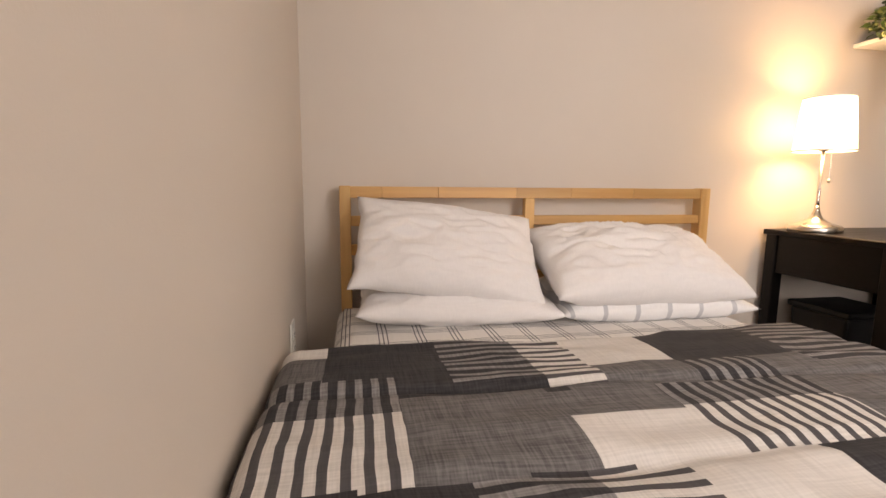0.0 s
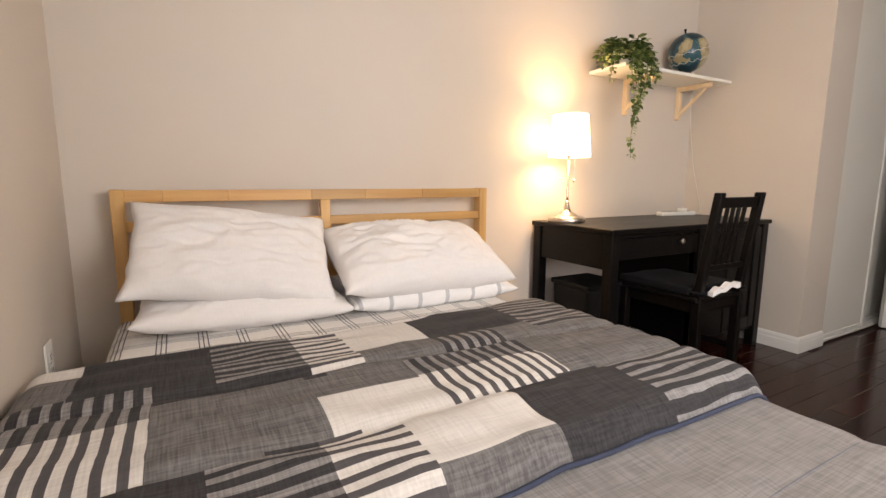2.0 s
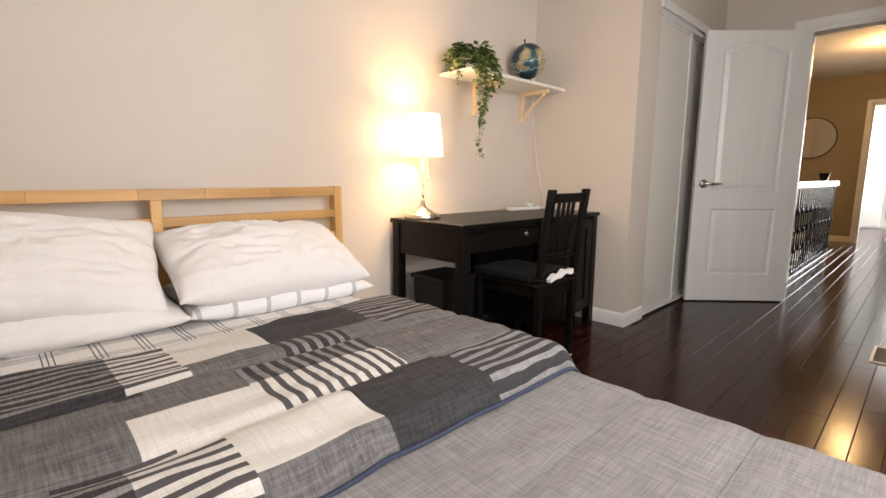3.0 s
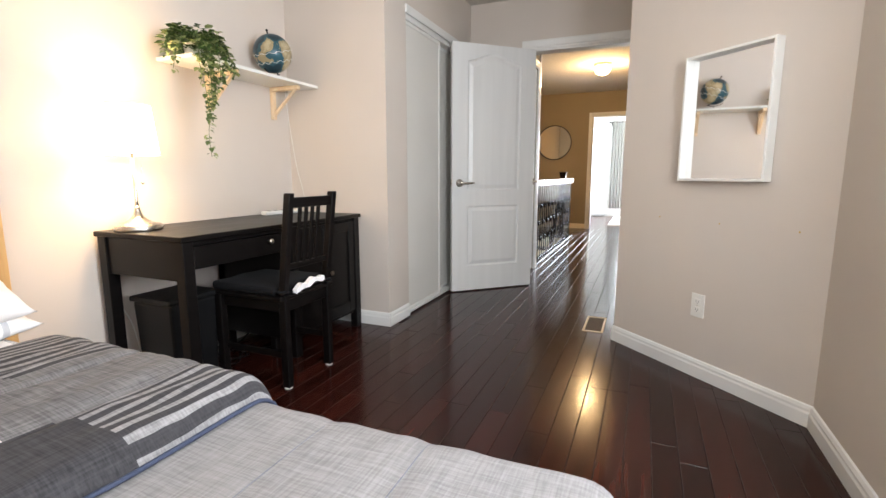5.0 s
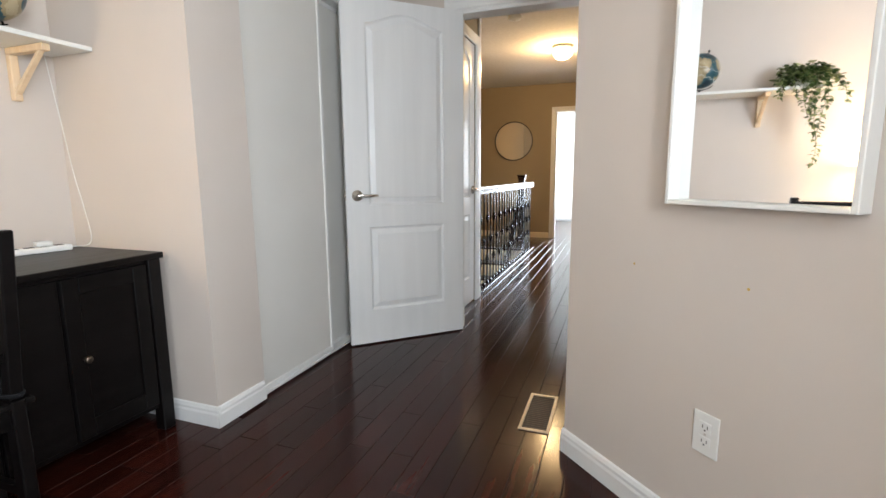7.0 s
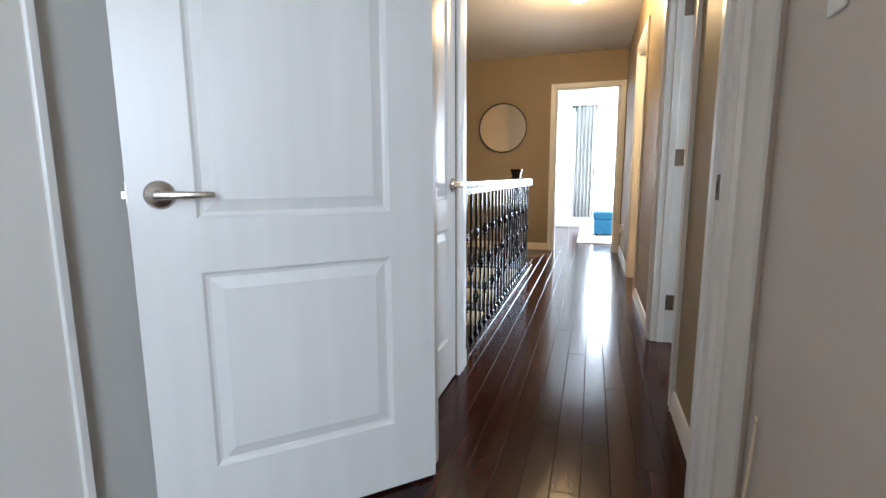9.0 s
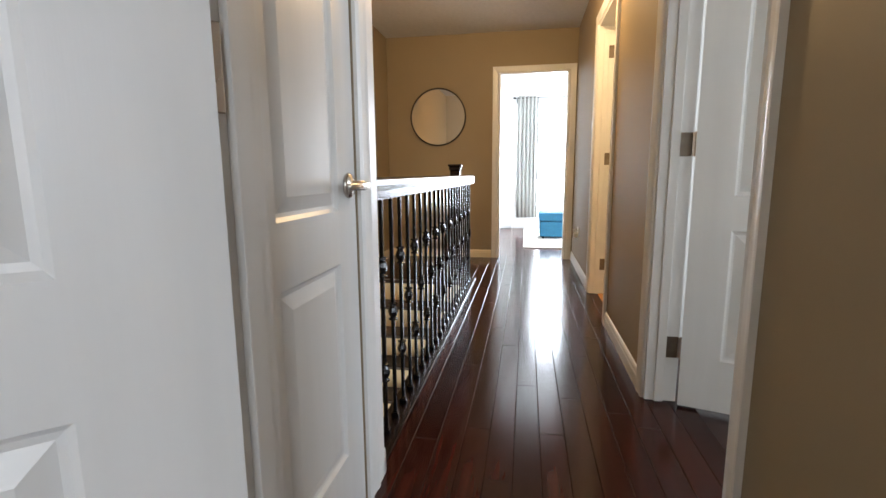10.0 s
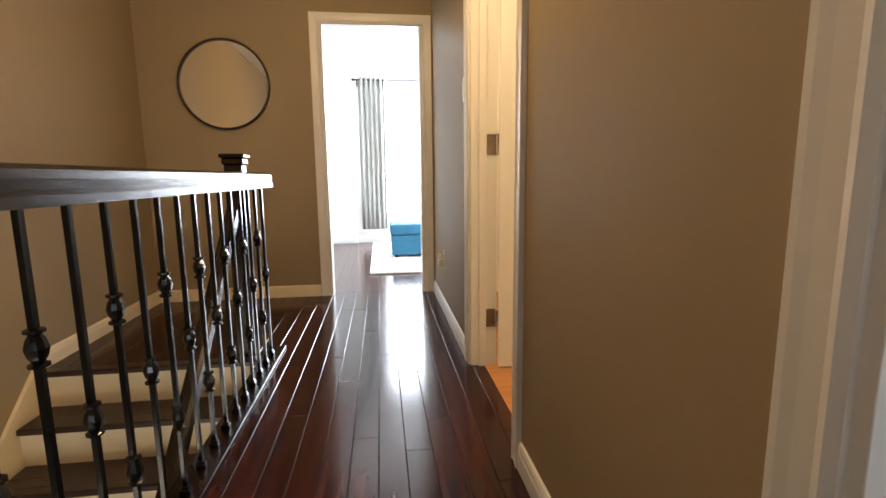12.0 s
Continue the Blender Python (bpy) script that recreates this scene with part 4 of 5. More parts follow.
for y in (1.64, 2.015):
    part("apron", box(2.52, 2.82, y, y + 0.02, 0.37, 0.425, 0.002), M_BLACK, ch)
for x in (2.498, 2.822):
    part("apron", box(x, x + 0.02, 1.668, 2.0, 0.37, 0.425, 0.002), M_BLACK, ch)
    part("stretcher", box(x, x + 0.018, 1.668, 2.0, 0.15, 0.18, 0.002), M_BLACK, ch)
for x, y in ((2.512, 1.646), (2.822, 1.646), (2.494, 2.02), (2.844, 2.02)):
    part("felt_pad", lathe([(0.016, 0.0), (0.019, 0.004), (0.016, 0.008)], (x, y, 0), 16), M_PLASTIC, ch, "white felt pad")
cu = thing("seat_cushion", (2.67, 1.85, 0.447), "flat black seat cushion tied to the chair", "cushion")
bm = box(2.48, 2.86, 1.672, 2.06, 0.447, 0.487, 0.016, segs=3)
bmesh.ops.subdivide_edges(bm, edges=bm.edges[:], cuts=3, use_grid_fill=True)
for v in bm.verts:
    if v.co.z > 0.47:
        v.co.z += 0.006 * noise.noise(Vector((v.co.x * 9, v.co.y * 9, 1)))
part("pad", bm, M_CUSH, cu, smooth=True)
for a in (2.512, 2.822):
    part("tie", tube(curve_points([(a, 1.68, 0.465), (a - 0.026, 1.655, 0.468), (a, 1.618, 0.466), (a + 0.026, 1.655, 0.463), (a + 0.01, 1.68, 0.46)], 5), 0.006, 6), M_CUSH, cu)
# white ribbon left on the cushion
bm = bmesh.new()
ribbon = curve_points([(2.548, 1.612, 0.462), (2.585, 1.606, 0.482), (2.63, 1.61, 0.476), (2.665, 1.604, 0.497), (2.715, 1.608, 0.488), (2.745, 1.605, 0.492)], 5)
prev = None
for k, p in enumerate(ribbon):
    w = 0.009 + 0.005 * math.sin(k * 0.35) ** 2
    ring = [bm.verts.new(p + Vector(o)) for o in ((0, -0.012, -w), (0, 0.012, -w * 0.8), (0, 0.014, w), (0, -0.010, w * 0.9))]
    if prev:
        for i in range(4):
            bm.faces.new((prev[i], prev[(i + 1) % 4], ring[(i + 1) % 4], ring[i]))
    else:
        bm.faces.new(ring)
    prev = ring
bm.faces.new(prev[::-1])
tagged(new("folded_tag", mesh_from(bm, "folded_tag", M_PILLOW)), "crumpled white cloth tag hanging at the chair back", "cloth")

# bin under the desk
bn = thing("waste_bin", (2.38, 2.16, 0), "black plastic lidded bin under the desk", "bin")
bm = box(2.245, 2.50, 2.04, 2.29, 0, 0.42, 0.012, segs=2)
for v in bm.verts:
    k = 0.88 + 0.12 * v.co.z / 0.42
    v.co.x, v.co.y = 2.372 + (v.co.x - 2.372) * k, 2.165 + (v.co.y - 2.165) * k
part("body", bm, M_DARKP, bn)
part("lid", box(2.235, 2.51, 2.03, 2.30, 0.42, 0.446, 0.008, segs=2), M_DARKP, bn)


def cord(name, ctrl, r, material, label):
    return tagged(new(name, mesh_from(tube(curve_points(ctrl, 7), r, 6), name, material, smooth=True)), label, "cable")


cord("cable", [(2.62, 2.30, 0.006), (2.70, 2.22, 0.03), (2.78, 2.25, 0.006), (2.74, 2.12, 0.012), (2.60, 2.16, 0.03), (2.66, 2.3, 0.05), (2.86, 2.33, 0.006), (3.0, 2.37, 0.03)], 0.0045, M_DARKP, "tangled black cables on the floor under the desk")
cord("cable", [(2.55, 2.34, 0.09), (2.56, 2.2, 0.02), (2.64, 2.1, 0.006), (2.75, 2.16, 0.02), (2.9, 2.1, 0.006), (2.86, 2.02, 0.006)], 0.004, M_DARKP, "loose black cable on the floor under the desk")
cord("cable", [(2.22, 2.405, 0.74), (2.215, 2.41, 0.6), (2.25, 2.405, 0.42), (2.31, 2.408, 0.28), (2.34, 2.40, 0.10), (2.36, 2.38, 0.006)], 0.003, M_PLASTIC, "white lamp cable hanging behind the desk")
cord("cable", [(3.47, 2.405, 1.545), (3.49, 2.41, 1.40), (3.502, 2.40, 1.25), (3.506, 2.37, 1.05), (3.506, 2.33, 0.9), (3.49, 2.29, 0.765), (3.40, 2.285, 0.755)], 0.002, M_PLASTIC, "white cable hanging down the wall from the shelf")

# power strip
ps = thing("power_strip", (3.26, 2.30, 0.745), "white power strip lying on the desk", "power strip")
STRIP = Matrix.Translation((3.26, 2.30, 0.745)) @ Matrix.Rotation(radians(-8), 4, "Z")
part("body", box(-0.14, 0.14, -0.026, 0.026, 0, 0.024, 0.006, m=STRIP, segs=2), M_PLASTIC, ps)
for k in range(5):
    part("socket", box(-0.115 + k * 0.05, -0.085 + k * 0.05, -0.012, 0.012, 0.0242, 0.0252, m=STRIP), M_SLOT, ps)
part("plug", box(0.02, 0.075, -0.02, 0.02, 0.0253, 0.045, 0.006, m=STRIP, segs=2), M_PLASTIC, ps, "white plug")

# table lamp
LX, LY = 2.287, 2.255
tl = thing("table_lamp", (LX, LY, 0.745), "brushed nickel table lamp with a lit white tapered shade", "lamp")
part("base", lathe([(0.094, 0), (0.096, 0.004), (0.096, 0.022), (0.090, 0.027), (0.060, 0.036), (0.036, 0.048), (0.02, 0.066), (0.011, 0.09), (0.0085, 0.11)], (LX, LY, 0.745), 48), M_STEEL, tl, smooth=True)
part("stem", lathe([(0.0085, 0.10), (0.0065, 0.13), (0.0065, 0.36)], (LX, LY, 0.745), 16), M_STEEL, tl, smooth=True)
part("socket", lathe([(0.017, 0.335), (0.019, 0.345), (0.019, 0.40), (0.014, 0.405)], (LX, LY, 0.745), 20), M_STEEL, tl, smooth=True)
bm = lathe([(0.108, 0.335), (0.088, 0.548), (0.086, 0.548), (0.106, 0.335), (0.108, 0.335)], (LX, LY, 0.745), 56, caps=False)
sh = part("shade", bm, M_SHADE, tl, "white fabric shade, glowing", smooth=True)
for r, z in ((0.1085, 0.336), (0.0885, 0.547)):
    part("rim", lathe([(r - 0.002, -0.003), (r + 0.001, -0.003), (r + 0.001, 0.003), (r - 0.002, 0.003), (r - 0.002, -0.003)], (LX, LY, 0.745 + z), 56, caps=False), M_PLASTIC, sh)
for k in range(3):
    a = 2 * math.pi * k / 3
    part("spider", tube([(LX, LY, 1.150), (LX + 0.087 * math.cos(a), LY + 0.087 * math.sin(a), 1.282)], 0.0015, 5), M_STEEL, sh)
part("pull_chain", tube([(LX + 0.03, LY - 0.01, 1.09), (LX + 0.031, LY - 0.011, 0.965)], 0.0012, 5), M_STEEL, tl)
part("pull_knob", lathe([(0.002, 0), (0.007, -0.004), (0.008, -0.011), (0.004, -0.018)], (LX + 0.031, LY - 0.011, 0.967), 12), M_STEEL, tl, smooth=True)

# shelf with plant and globe
sf = thing("wall_shelf", (3.04, 2.3, 1.545), "white wall shelf on two pale pine brackets", "shelf")
part("board", box(2.565, 3.506, 2.165, 2.418, 1.546, 1.564, 0.0025), M_PLASTIC, sf)
for x in (2.86, 3.352):
    br = part("bracket", box(x - 0.015, x + 0.015, 2.392, 2.419, 1.345, 1.519, 0.003), M_PINEL, sf, "pale pine bracket")
    part("arm", box(x - 0.015, x + 0.015, 2.195, 2.419, 1.519, 1.5455, 0.003), M_PINEL, br)
    bm = box(-0.011, 0.011, -0.009, 0.009, 0, 0.225, 0.002)
    bm.transform(Matrix.Translation((x, 2.396, 1.375)) @ Matrix.Rotation(radians(48), 4, "X"))
    for v in bm.verts:
        v.co.z = min(v.co.z, 1.5185)
    part("brace", bm, M_PINEL, br)
tagged(new("small_box", mesh_from(box(3.42, 3.48, 2.24, 2.32, 1.564, 1.580, 0.004), "small_box", M_PLASTIC)), "small white flat gadget at the end of the shelf", "gadget")

gl = thing("globe", (3.235, 2.285, 1.564), "antique style desk globe, teal seas and tan lands", "globe")
GC = Vector((3.235, 2.285, 1.716))
bm = bmesh.new()
bmesh.ops.create_uvsphere(bm, u_segments=40, v_segments=24, radius=0.112)
bm.transform(Matrix.Translation(GC) @ Matrix.Rotation(radians(-18), 4, "Y"))
part("ball", bm, M_GLOBE, gl, "printed teal and tan ball", smooth=True)
ax = Matrix.Rotation(radians(-18), 4, "Y")
bm = lathe([(0.004, -0.124), (0.004, 0.124), (0.008, 0.128), (0.005, 0.136)], (0, 0, 0), 10)
bm.transform(Matrix.Translation(GC) @ ax)
part("axis_pin", bm, M_IRON, gl, smooth=True)
arc = [GC + ax.to_3x3() @ Vector((-0.124 * math.sin(a), 0, -0.124 * math.cos(a))) for a in [k * 0.12 for k in range(-1, 9)]]
part("stand", tube([(3.235, 2.285, 1.570), (3.236, 2.285, 1.585)] + [tuple(GC + Vector((0, 0, -0.122)))], 0.006, 8), M_IRON, gl)
part("foot", lathe([(0.045, 0), (0.046, 0.003), (0.02, 0.008), (0.008, 0.014)], (3.235, 2.285, 1.564), 24), M_IRON, gl, smooth=True)
part("meridian_arm", tube(arc, 0.0028, 6), M_IRON, gl)
# a band of pale printed lines
for lat, amp in ((0.05, 0.012), (-0.42, 0.02)):
    pts = []
    for k in range(81):
        a = 2 * math.pi * k / 80
        la = lat + amp * math.sin(a * 14) * 3
        r = 0.1128
        pts.append(GC + ax.to_3x3() @ Vector((r * math.cos(la) * math.cos(a), r * math.cos(la) * math.sin(a), r * math.sin(la))))
    part("printed_line", tube(pts, 0.0012, 4), M_PLASTIC, gl, "white printed line")

pl = thing("trailing_plant", (2.675, 2.275, 1.564), "trailing green ivy in a small pale pot on the shelf", "plant")
pt = part("pot", lathe([(0.043, 0), (0.046, 0.004), (0.055, 0.085), (0.056, 0.092), (0.051, 0.092), (0.048, 0.08)], (2.675, 2.275, 1.564), 32), M_PLASTIC, pl, "glossy pale pot", smooth=True)
part("soil", lathe([(0.04, 0.075), (0.048, 0.078)], (2.675, 2.275, 1.564), 20), M_SLOT, pl)
rng = random.Random(11)


def leaf(bm, at, way, size):
    way = Vector(way).normalized()
    side = way.cross(Vector((rng.uniform(-0.4, 0.4), rng.uniform(-0.4, 0.4), 1))).normalized()
    nrm = side.cross(way)
    out = ((0, 0, 0), (0.28, 0.40, 0.12), (0.62, 0.33, 0.10), (1, 0, -0.10), (0.62, -0.33, 0.10), (0.28, -0.40, 0.12))
    v = [bm.verts.new(Vector(at) + (way * a + side * b + nrm * c) * size) for a, b, c in out]
    mid = bm.verts.new(Vector(at) + (way * 0.5) * size)
    for i in range(6):
        bm.faces.new((v[i], v[(i + 1) % 6], mid))


green, pale, stems = bmesh.new(), bmesh.new(), bmesh.new()
strands = [[(2.675, 2.26, 1.66), (2.64, 2.17, 1.62), (2.63, 2.135, 1.50), (2.625, 2.13, 1.35), (2.60, 2.135, 1.2), (2.61, 2.14, 1.08)],
           [(2.67, 2.26, 1.66), (2.60, 2.16, 1.64), (2.57, 2.13, 1.52), (2.59, 2.125, 1.40), (2.61, 2.13, 1.26)],
           [(2.66, 2.26, 1.66), (2.56, 2.2, 1.66), (2.49, 2.17, 1.58), (2.46, 2.17, 1.47)],
           [(2.68, 2.26, 1.66), (2.69, 2.16, 1.63), (2.69, 2.13, 1.5), (2.66, 2.13, 1.38)],
           [(2.68, 2.26, 1.66), (2.76, 2.2, 1.63), (2.80, 2.17, 1.56), (2.81, 2.16, 1.50)],
           [(2.66, 2.28, 1.66), (2.58, 2.27, 1.69), (2.50, 2.24, 1.62), (2.47, 2.22, 1.54)],
           [(2.67, 2.28, 1.66), (2.67, 2.20, 1.68), (2.65, 2.15, 1.55), (2.64, 2.14, 1.45), (2.645, 2.14, 1.33)],
           [(2.68, 2.28, 1.66), (2.74, 2.22, 1.68), (2.74, 2.15, 1.6), (2.72, 2.14, 1.5)]]
for s in strands:
    line = curve_points(s, 14)
    tube(line, 0.0016, 4, stems)
    for k, p in enumerate(line[6:]):
        thin = 1 - 0.35 * k / len(line)
        for _ in range(2 if k < 0.55 * len(line) else 1):
            d = Vector((rng.uniform(-1, 1), rng.uniform(-1.0, 0.35), rng.uniform(-0.9, 0.25)))
            leaf(green if rng.random() < 0.6 else pale, p + d * 0.008, d, rng.uniform(0.026, 0.046) * thin)
for _ in range(330):
    a, b = rng.uniform(0, 2 * math.pi), rng.uniform(-0.25, 1)
    r = rng.uniform(0.35, 1.0)
    c = Vector((2.665 + 0.155 * r * math.cos(a) * (1.05 - 0.35 * max(b, 0)), 2.265 + 0.115 * r * math.sin(a), 1.615 + 0.10 * b * (1.1 - 0.3 * r)))
    if abs(c.x - 2.675) < 0.03 and c.y < 2.24 and c.z < 1.66 and rng.random() < 0.8:
        continue
    c.y = min(c.y, 2.39)
    c.z = max(c.z, 1.575) if c.y > 2.155 and c.x > 2.56 else c.z
    d = Vector((math.cos(a), math.sin(a) - 0.3, rng.uniform(-0.6, 0.5)))
    d.y = min(d.y, 0.2)
    leaf(green if rng.random() < 0.66 else pale, c, d, rng.uniform(0.028, 0.046))
part("stems", stems, M_LEAF, pl)
part("leaves", green, M_LEAF, pl, "dark green leaves", kind="stuff")
part("pale_leaves", pale, M_LEAF2, pl, "pale yellow-green leaves", kind="stuff")

# ---- mirror, outlets and marks on the angled wall ----
AW = Matrix((Vector((_d.x, _d.y, 0)), ANG_N, Vector((0, 0, 1)))).transposed().to_4x4()
AW = Matrix.Translation(ANG_A) @ AW


def outlet(m, label, plugged=False):
    """Duplex outlet; local y looks away from the wall, z up."""
    ob = thing("wall_outlet", m.translation, label, "outlet")
    pl8 = part("plate", box(-0.036, 0.036, 0, 0.006, -0.058, 0.058, 0.0025, m=m, segs=2), M_PLASTIC, ob)
    for z in (-0.02, 0.02):
        r = part("receptacle", box(-0.017, 0.017, 0.006, 0.008, z - 0.014, z + 0.014, 0.0008, m=m), M_PLASTIC, pl8)
        for a, b, c, d in ((-0.008, -0.006, z - 0.003, z + 0.006), (0.006, 0.008, z - 0.003, z + 0.006), (-0.002, 0.002, z - 0.010, z - 0.006)):
            # dark blocks colour in the shade of the open slots
            part("slot", box(a, b, 0.0078, 0.0086, c, d, m=m), M_SLOT, pl8)
    part("screw", box(-0.003, 0.003, 0.006, 0.0068, -0.003, 0.003, m=m), M_STEEL, pl8)
    return ob


outlet(AW @ Matrix.Translation((0.562, 0.001, 0.36)), "white duplex outlet on the angled wall")
outlet(pose(WEST + 0.001, 1.975, 0.47, 0, 0, -90), "white duplex outlet beside the bed")
S_AT = 0.445
mr = thing("wall_mirror", AW @ Vector((S_AT + 0.19, 0, 0.965)), "rectangular mirror in a deep white frame", "mirror")
S0, S1, Z0, Z1, DEP = 0.425, 0.852, 0.962, 1.536, 0.052
part("side", box(S0, S0 + 0.012, 0.002, DEP, Z0, Z1, 0.002, m=AW), M_PLASTIC, mr)
part("side", box(S1 - 0.012, S1, 0.002, DEP, Z0, Z1, 0.002, m=AW), M_PLASTIC, mr)
part("bottom", box(S0 + 0.012, S1 - 0.012, 0.002, DEP, Z0, Z0 + 0.012, 0.002, m=AW), M_PLASTIC, mr)
part("top", box(S0 + 0.012, S1 - 0.012, 0.002, DEP, Z1 - 0.012, Z1, 0.002, m=AW), M_PLASTIC, mr)
part("back", box(S0 + 0.012, S1 - 0.012, 0.002, 0.006, Z0 + 0.012, Z1 - 0.012, m=AW), M_PLASTIC, mr)
MC = Matrix.Translation(((S0 + S1) / 2, 0.014, 0)) @ Matrix.Rotation(radians(1.1), 4, "Z")
part("glass", box(-(S1 - S0) / 2 + 0.0125, (S1 - S0) / 2 - 0.0125, -0.002, 0.002, Z0 + 0.0125, Z1 - 0.0125, m=AW @ MC), M_MIRROR, mr, "clear mirror glass")
M_PUTTY = mat("yellow_putty", (0.5, 0.3, 0.06), (0.6, 0.4, 0.1), 0.7, 40, 0.1, 100)
for s in ((0.635, 0.768), (0.29, 0.773), (0.983, 0.767)):
    bm = lathe([(0.004, 0), (0.003, 0.0015), (0.001, 0.002)], (0, 0, 0), 8)
    bm.transform(AW @ Matrix.Translation((s[0], 0.0, s[1])) @ Matrix.Rotation(radians(-90), 4, "X"))
    tagged(new("wall_plug", mesh_from(bm, "wall_plug", M_PUTTY)), "tiny yellow filler mark on the wall", "mark")

# floor register
vt = thing("floor_register", (4.07, 0.415, 0), "beige metal floor vent set in the planks", "vent")
M_VENT = mat("beige_metal", (0.5, 0.4, 0.28), (0.56, 0.46, 0.33), 0.4, 20, 0.05, 100, metal=0.3)
M_LOUVRE = mat("brown_louvre", (0.07, 0.04, 0.022), (0.1, 0.06, 0.035), 0.5, 20, 0.05, 100)
for a, b, c, d in ((3.905, 4.245, 0.352, 0.366), (3.905, 4.245, 0.466, 0.480), (3.905, 3.922, 0.366, 0.466), (4.228, 4.245, 0.366, 0.466)):
    part("frame", box(a, b, c, d, 0.0005, 0.006, 0.0015), M_VENT, vt)
# dark sheet stands for the shade below the louvres
part("well", box(3.922, 4.228, 0.366, 0.466, 0.0004, 0.001), M_SLOT, vt)
for k in range(18):
    x = 3.93 + k * 0.0168
    part("slat", box(x, x + 0.006, 0.366, 0.466, 0.001, 0.0035), M_LOUVRE, vt)

# ---- hall ----
rl = thing("landing_railing", (7.4, 1.27, 0), "landing railing, dark wood handrail on black iron balusters", "railing")
HR = [(o, u * 1.38) for o, u in [(-0.03, 0.0), (-0.031, 0.014), (-0.026, 0.02), (-0.029, 0.034), (-0.024, 0.046), (-0.012, 0.052), (0.012, 0.052), (0.024, 0.046), (0.029, 0.034), (0.026, 0.02), (0.031, 0.014), (0.03, 0.0)]]
part("handrail", sweep(((STAIR_W + 0.002, 1.27, 0.872), (8.865, 1.27, 0.872)), HR, out=(0, -1, 0)), M_RAIL, rl, "dark moulded wood handrail")
part("base_rail", box(STAIR_W + 0.012, 8.87, 1.222, 1.318, 0.001, 0.014, 0.003), M_RAIL, rl)


def bar_mesh():
    bm = box(-0.0068, 0.0068, -0.0068, 0.0068, 0.014, 0.874, 0.0018)
    return mesh_from(bm, "baluster", M_IRON)


def knuckle_mesh():
    bm = lathe([(0.008, -0.036), (0.0165, -0.033), (0.017, -0.028), (0.010, -0.024), (0.0155, -0.014), (0.019, 0.0), (0.0155, 0.014), (0.010, 0.024), (0.017, 0.028), (0.0165, 0.033), (0.008, 0.036)], (0, 0, 0), 10)
    return mesh_from(bm, "knuckle", M_IRON, smooth=False)


def shoe_mesh():
    bm = box(-0.014, 0.014, -0.014, 0.014, 0, 0.02, 0.003)
    box(-0.010, 0.010, -0.010, 0.010, 0.02, 0.028, 0.003, bm=bm)
    return mesh_from(bm, "shoe", M_IRON)


BAR, KNUCKLE, SHOE = bar_mesh(), knuckle_mesh(), shoe_mesh()
k, x = 0, 6.046
while x < 8.84:
    b = new("baluster", BAR)
    b.parent = rl
    b.matrix_parent_inverse = rl.matrix_basis.inverted()
    b.location = (x, 1.27, 0)
    for z in ((0.636, 0.25) if k % 2 else (0.442,)):
        q = new("knuckle", KNUCKLE)
        q.parent, q.location = b, (0, 0, z)
    q = new("shoe", SHOE)
    q.parent, q.location = b, (0, 0, 0.014)
    k, x = k + 1, x + 0.122
nw = part("newel_post", box(8.765, 8.85, 1.36, 1.445, -0.5, 0.985, 0.004), M_RAIL, rl, "square dark newel post")
part("newel_cap", box(8.748, 8.867, 1.343, 1.462, 1.018, 1.038, 0.005), M_RAIL, nw)
part("cap_neck", box(8.757, 8.858, 1.352, 1.453, 0.985, 1.018, 0.006), M_RAIL, nw)
bm = sweep(((8.77, 1.402, 0.80), (6.35, 1.402, -1.46)), [(-0.027, -0.02), (0.027, -0.02), (0.027, 0.025), (0.012, 0.033), (-0.012, 0.033), (-0.027, 0.025)], out=(0, -1, 0))
part("stair_handrail", bm, M_RAIL, rl, "dark handrail falling with the stair")

st = thing("staircase", (7.7, 1.83, -2.7), "stair going down with dark wood treads and cream risers", "staircase")
GO, RISE = 0.203, 0.188
part("landing_nosing", box(8.695, 8.765, 1.31, 2.345, -0.028, 0.001, 0.008, segs=2), M_TREAD, st)
for k in range(1, 13):
    nose = 8.70 - GO * k
    part("tread", box(nose, nose + GO + 0.03, 1.31, 2.338, -RISE * k - 0.03, -RISE * k, 0.007, segs=2), M_TREAD, st, "dark wood tread")
    part("riser", box(nose + GO + 0.022, nose + GO + 0.037, 1.31, 2.338, -RISE * k + 0.0005, -RISE * (k - 1) - 0.0305), M_CREAM, st, "cream painted riser")
bm = bmesh.new()
out = [(8.74, 0.09), (8.74, -0.22), (6.2, -2.6), (6.0, -2.55), (6.0, -2.45)]
a = [bm.verts.new((x, 2.339, z)) for x, z in out]
b = [bm.verts.new((x, 2.358, z)) for x, z in out]
for i in range(len(out)):
    j = (i + 1) % len(out)
    bm.faces.new((a[i], a[j], b[j], b[i]))
bm.faces.new(a)
bm.faces.new(b)
part("skirt_board", bm, M_CREAM, st, "cream painted skirting on the slope")

